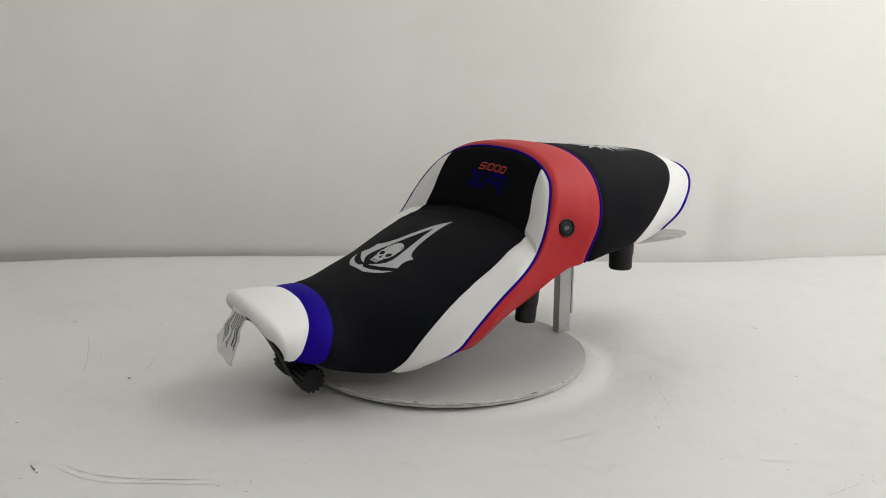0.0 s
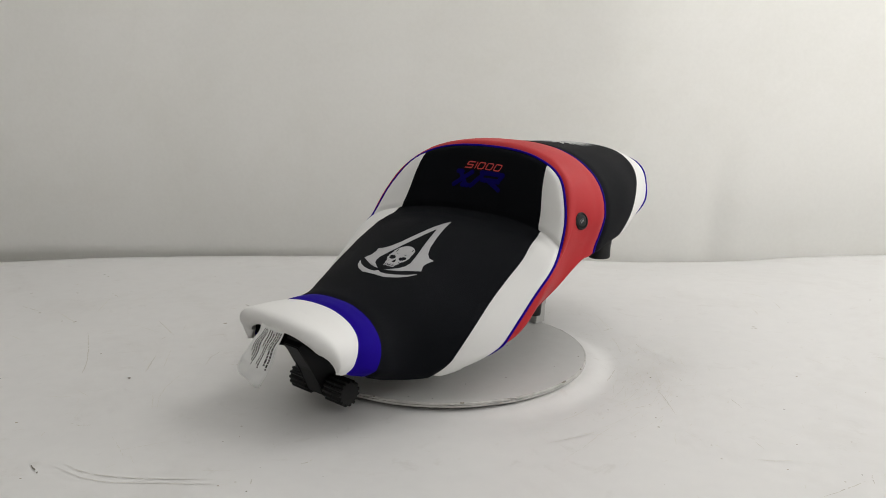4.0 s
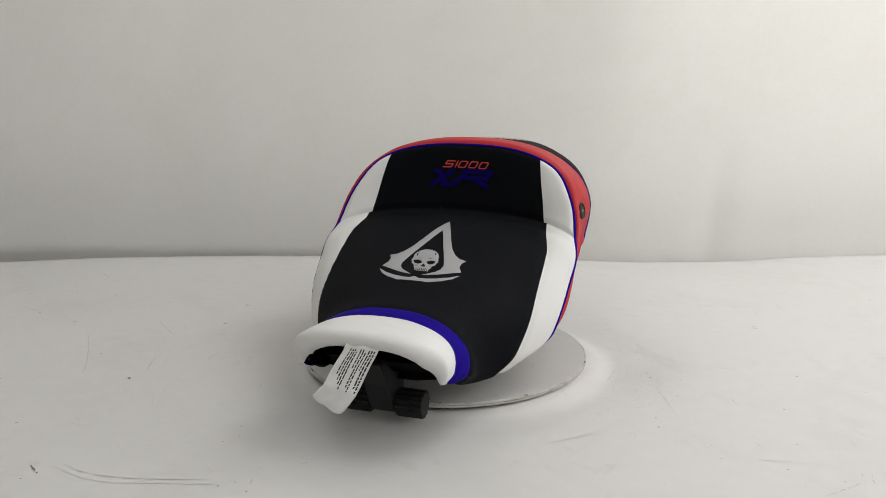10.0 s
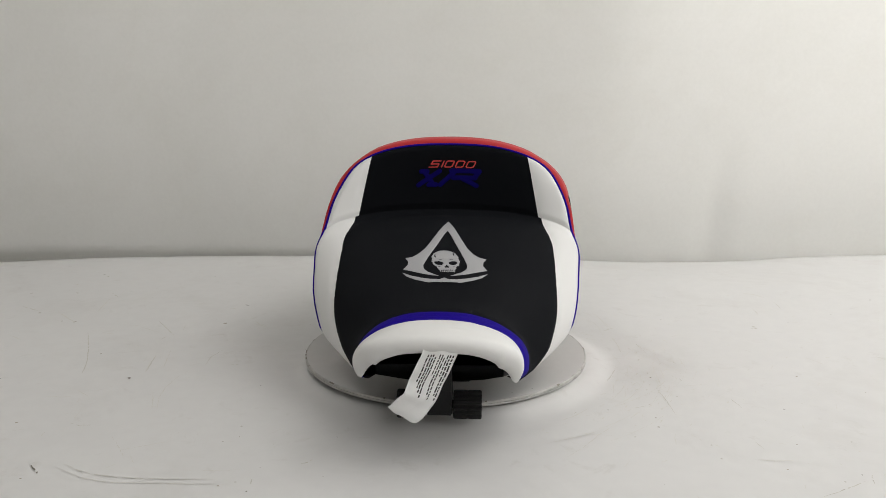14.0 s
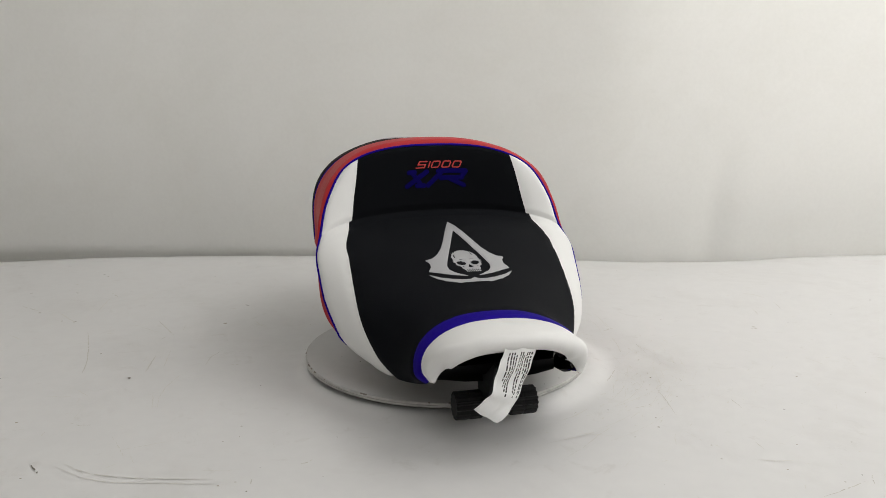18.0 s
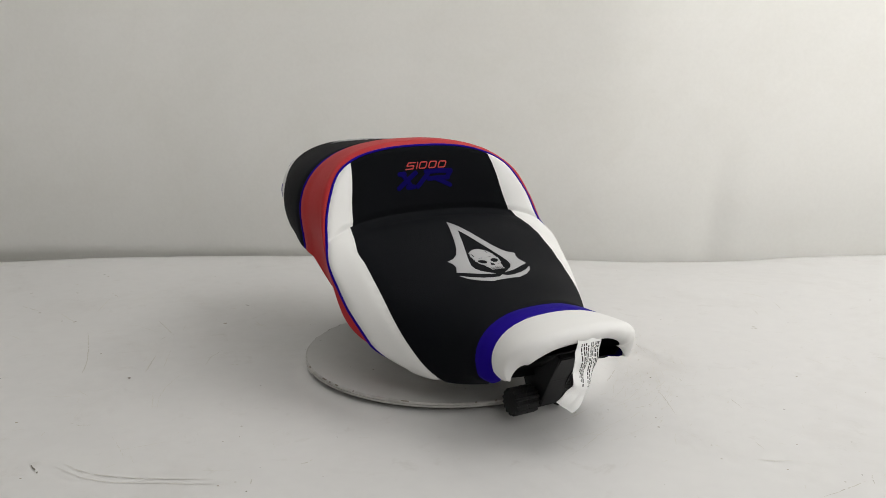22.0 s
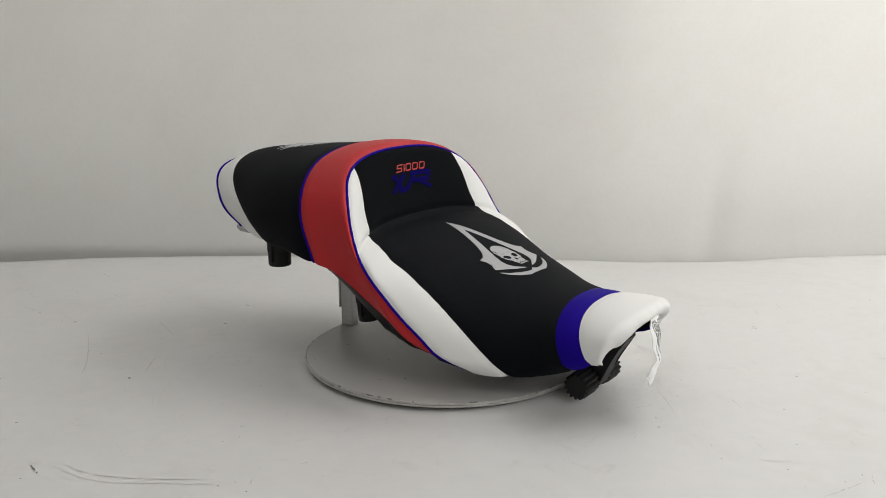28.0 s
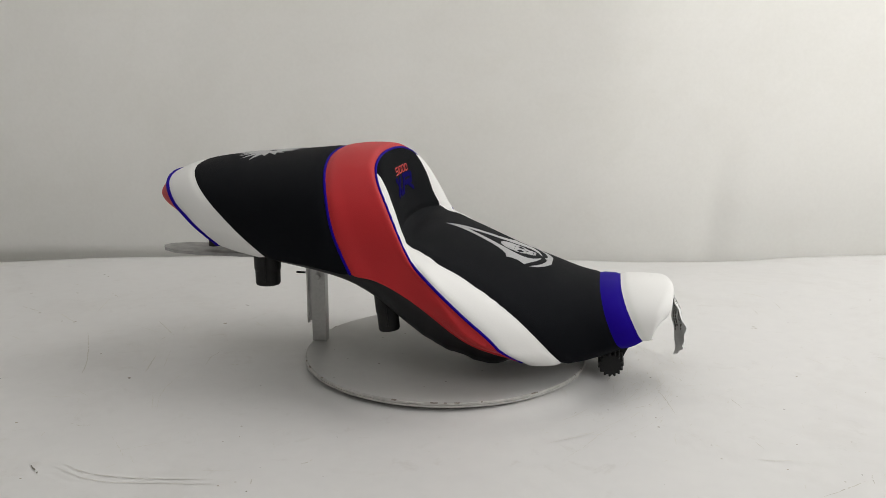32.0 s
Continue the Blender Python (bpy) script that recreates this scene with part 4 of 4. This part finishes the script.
def plug(root):
    """A round heated-seat switch let into the band."""
    nrm = Vector((0.10, 0.97, 0.20)).normalized()
    m = Matrix.Translation(Vector(PLUG) - nrm * 0.003) @ nrm.to_track_quat("Z", "Y").to_matrix().to_4x4()
    bm = bmesh.new()
    lathe(bm, ((0.0112, -0.002), (0.0118, 0.002), (0.0112, 0.0042), (0.0100, 0.0048), (0.0092, 0.0036), (0.0088, 0.0030)), 40, m)
    ring = part("switch", bm, PLASTIC, root, "round black switch", smooth=False)
    bm = bmesh.new()
    lathe(bm, ((0.0084, 0.0028), (0.0084, 0.0036), (0.0074, 0.0042), (0.0045, 0.0044)), 32, m)
    part("button", bm, RUBBER, ring)
    bm = bmesh.new()
    for i in range(3):
        box(bm, (-0.0030 + i * 0.0024, -0.0024, 0.0044), (-0.0024 + i * 0.0024, 0.0024, 0.0046), 0.0, m @ Matrix.Rotation(radians(20), 4, "Z"))
    part("symbol", bm, METAL, ring)


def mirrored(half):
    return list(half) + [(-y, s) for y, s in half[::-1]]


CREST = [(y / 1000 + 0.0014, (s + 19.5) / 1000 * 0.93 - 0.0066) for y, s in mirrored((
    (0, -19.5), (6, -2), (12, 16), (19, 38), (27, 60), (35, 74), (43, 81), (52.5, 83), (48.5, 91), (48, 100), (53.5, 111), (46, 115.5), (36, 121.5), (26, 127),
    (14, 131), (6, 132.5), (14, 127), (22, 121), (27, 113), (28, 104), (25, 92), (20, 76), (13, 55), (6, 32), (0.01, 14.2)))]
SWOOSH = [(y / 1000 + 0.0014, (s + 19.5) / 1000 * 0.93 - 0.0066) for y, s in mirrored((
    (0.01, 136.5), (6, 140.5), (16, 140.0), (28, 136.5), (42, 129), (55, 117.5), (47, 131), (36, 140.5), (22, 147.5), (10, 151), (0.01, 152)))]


def ellipse(y, s, cy, cs, ry, rs):
    return (1 - np.hypot((y - cy) / ry, (s - cs) / rs)) * min(ry, rs)


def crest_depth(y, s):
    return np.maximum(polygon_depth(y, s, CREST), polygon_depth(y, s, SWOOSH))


def skull_depth(y, s):
    """A skull seen from the front: cranium, brow, sockets, nose and a worn row of teeth."""
    s = (s + 0.0066) / 0.93 - 0.0195
    y = y - 0.0016 - 0.12 * (s - 0.095)
    rough = 0.0005 * np.sin(y * 1300 + 2) * np.sin(s * 1100) + 0.0004 * np.sin(y * 3100 + s * 1700)
    head = np.maximum(ellipse(y, s, 0.0, 0.0865, 0.0172, 0.0182), ellipse(y, s, 0.0, 0.0950, 0.0182, 0.0120))
    cheek = polygon_depth(y, s, ((-0.0172, 0.094), (0.0172, 0.094), (0.0162, 0.1045), (0.0118, 0.1105), (0.0098, 0.1175), (0.0086, 0.1235), (0.0030, 0.1252), (-0.0040, 0.1250), (-0.0088, 0.1225),
                                 (-0.0102, 0.1165), (-0.0126, 0.1100), (-0.0166, 0.1035)))
    d = np.maximum(head, cheek) + rough
    sockets = (((-0.0146, 0.0962), (-0.0092, 0.0948), (-0.0036, 0.0985), (-0.0034, 0.1020), (-0.0070, 0.1052), (-0.0122, 0.1040), (-0.0148, 0.1002)),
               ((0.0036, 0.0980), (0.0090, 0.0944), (0.0142, 0.0958), (0.0144, 0.0998), (0.0116, 0.1034), (0.0066, 0.1048), (0.0034, 0.1016)),
               ((0.0002, 0.1040), (0.0034, 0.1098), (0.0014, 0.1118), (0.0002, 0.1104), (-0.0012, 0.1118), (-0.0032, 0.1098)))
    for poly in sockets:
        d = np.minimum(d, -polygon_depth(y, s, poly) - rough * 0.6)
    for cy, cs, ry, rs in ((-0.0150, 0.1098, 0.0026, 0.0032), (0.0150, 0.1100, 0.0026, 0.0034), (-0.0128, 0.0822, 0.0008, 0.0042), (0.0112, 0.0772, 0.0007, 0.0034), (-0.0066, 0.0906, 0.0026, 0.0005),
                           (0.0072, 0.0902, 0.0028, 0.0005), (-0.0094, 0.1090, 0.0014, 0.0006), (0.0094, 0.1086, 0.0014, 0.0006)):
        d = np.minimum(d, -ellipse(y, s, cy, cs, ry, rs))
    for k in range(-3, 4):
        d = np.minimum(d, np.maximum(np.abs(y - k * 0.0024 + 0.0003) - 0.00035, 0.1150 - s + 0.0010 * (k % 2)))
    return np.minimum(d, np.abs(s - 0.1188 - 4 * y * y) - 0.00035 + 10 * np.maximum(0, np.abs(y) - 0.0078))


def digits_depth(y, s):
    """Slanted seven-stroke figures over the backrest."""
    h, lines = 0.0088, []
    shapes = {"S": ((1, 0, 0.1, 0), (0.1, 0, 0, 0.5), (0, 0.5, 0.9, 0.5), (0.9, 0.5, 0.85, 1), (0.85, 1, -0.1, 1)),
              "1": ((0, 0, 0, 1),), "0": ((0.15, 0, 0.9, 0), (0.9, 0, 1, 0.15), (1, 0.15, 0.95, 0.85), (0.95, 0.85, 0.8, 1), (0.8, 1, 0.1, 1), (0.1, 1, 0, 0.85), (0, 0.85, 0.05, 0.15), (0.05, 0.15, 0.15, 0))}
    at = -0.0262
    for ch, w in zip("S1000", (0.0125, 0.0, 0.0112, 0.0112, 0.0112)):
        for a, b, c, d in shapes[ch]:
            lines.append((at + a * w - (b - 0.5) * 0.0035, -0.1222 + b * h, at + c * w - (d - 0.5) * 0.0035, -0.1222 + d * h))
        at += w + (0.0042 if ch != "1" else 0.0040)
    return stroke_depth(y, s, lines, 0.00085)


def letters_depth(y, s):
    """Two heavy slanted strokes-and-bowl shapes below the figures."""
    a = stroke_depth(y, s, ((-0.0440, -0.0880, -0.0140, -0.1075), (-0.0360, -0.1075, -0.0225, -0.0880), (-0.0400, -0.1075, -0.0320, -0.1075), (-0.0290, -0.0880, -0.0190, -0.0880)), 0.0034)
    b = stroke_depth(y, s, ((-0.0130, -0.0880, 0.0060, -0.1050), (0.0030, -0.1080, 0.0430, -0.1085), (0.0430, -0.1080, 0.0360, -0.0990), (0.0370, -0.0985, 0.0060, -0.0980), (0.0200, -0.0965, 0.0390, -0.0875)), 0.0034)
    return np.maximum(a, b)


def burst_depth(y, s):
    """A spiky burst on the pillion pad."""
    rng = random.Random(21)
    pts, n = [], 36
    for i in range(n):
        a = 2 * math.pi * i / n
        r = rng.uniform(0.75, 1.15) if i % 2 else rng.uniform(0.36, 0.56)
        pts.append((0.056 * r * math.cos(a), -0.325 + 0.053 * r * math.sin(a)))
    d = polygon_depth(y, s, pts)
    return np.minimum(d, -ellipse(y, s, 0.004, -0.322, 0.009, 0.006))


def seat():
    root = tagged(new("motorcycle_seat"), "long two-level motorcycle seat in black, white, red and blue vinyl", "seat")
    front, rear, seg2 = seam_cut(grid_triangles(SHAPE), rear_piping)
    pad, tail, _ = seam_cut(rear, tail_seam)
    tail, tip, seg3 = seam_cut(tail, tail_piping)
    inner, band, seg1 = seam_cut(front, front_piping)
    ride, back, _ = seam_cut(inner, crease)
    back, bol, _ = seam_cut(back, bolster_seam)
    nose, ride, _ = seam_cut(ride, blue_rear)
    nose, stripe, _ = seam_cut(nose, blue_front)
    ride, side, _ = seam_cut(ride, side_seam)
    panel("pillion_panel", pad, BLACK, root, "black grained vinyl")
    panel("tail_panel", tail, WHITE, root, "white vinyl")
    panel("tail_cap", tip, RED, root, "red vinyl")
    panel("band", band, RED, root, "red vinyl band")
    panel("rider_panel", ride, BLACK, root, "black grained vinyl")
    panel("backrest_panel", back, BACKBLACK, root, "black suede-like cloth")
    panel("nose_panel", nose, WHITE, root, "white padded vinyl")
    panel("nose_stripe", stripe, BLUE, root, "blue vinyl")
    for h in halves(side):
        panel("side_panel", h, WHITE, root, "white vinyl")
    for h in halves(bol):
        panel("bolster", h, WHITE, root, "white vinyl")
    for segs, radius in ((seg1, 0.0018), (seg2, 0.0018), (seg3, 0.0026)):
        for line in chains(segs):
            v, f = tube(line, radius)
            part_mesh("piping", v, f, BLUE, root, "thin blue piping")
    base_pan(root)
    for y in (-0.1, 0.1):
        rubber_foot(root, -0.226, y, 0.113, 0.168, 0.0175, 0)
        rubber_foot(root, -0.061, y, 0.060, 0.125, 0.0150, -6)
    for y in (-0.033, 0.033):
        roller(root, y)
    bm = bmesh.new()
    lathe(bm, ((0.009, 0.138), (0.0085, 0.145), (0.011, 0.200)), 20, Matrix.Translation((-0.346, 0, 0)))
    part("tail_stop", bm, RUBBER, root, "small black rubber stop")
    tongue(root)
    tag(root)
    plug(root)
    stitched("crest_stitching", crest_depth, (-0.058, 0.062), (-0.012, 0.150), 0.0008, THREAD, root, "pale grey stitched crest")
    stitched("skull_stitching", skull_depth, (-0.022, 0.028), (0.056, 0.126), 0.0005, THREAD, root, "pale grey stitched skull shape")
    stitched("figures_stitching", digits_depth, (-0.036, 0.042), (-0.126, -0.110), 0.0005, REDTHREAD, root, "red stitched figures")
    stitched("letters_stitching", letters_depth, (-0.052, 0.052), (-0.1135, -0.083), 0.0006, BLUETHREAD, root, "dark blue stitched letter shapes")
    stitched("burst_stitching", burst_depth, (-0.068, 0.068), (-0.39, -0.258), 0.001, THREAD, root, "pale grey stitched burst")
    return root


TURN, BRACKET, SEAT = turntable(), bracket(), seat()


# ---- what moves ----
# the turning axis leans a little
TILT = pose(0, 0, 0.14) @ pose(0, 0, 0, 0, 0.5, 0) @ pose(0, 0, -0.14)


def motions():
    turns = [(0.0, -59.3), (6.0, -34.8), (13.0, -6.2), (22.0, 31.1), (28.0, 55.4), (29.0, 59.5), (30.0, 64.4), (31.0, 70.0), (31.5, 74.6), (32.0, 79.8)]
    for thing, cx, cy, off in ((SEAT, 0, 0, -0.00355), (TURN, -0.0050, 0.004, 0.0), (BRACKET, 0, 0, 0.0)):
        walk(thing, [(t, TILT @ pose(cx, cy, 0, 0, 0, a - 90) @ pose(0, off, 0)) for t, a in turns])


motions()
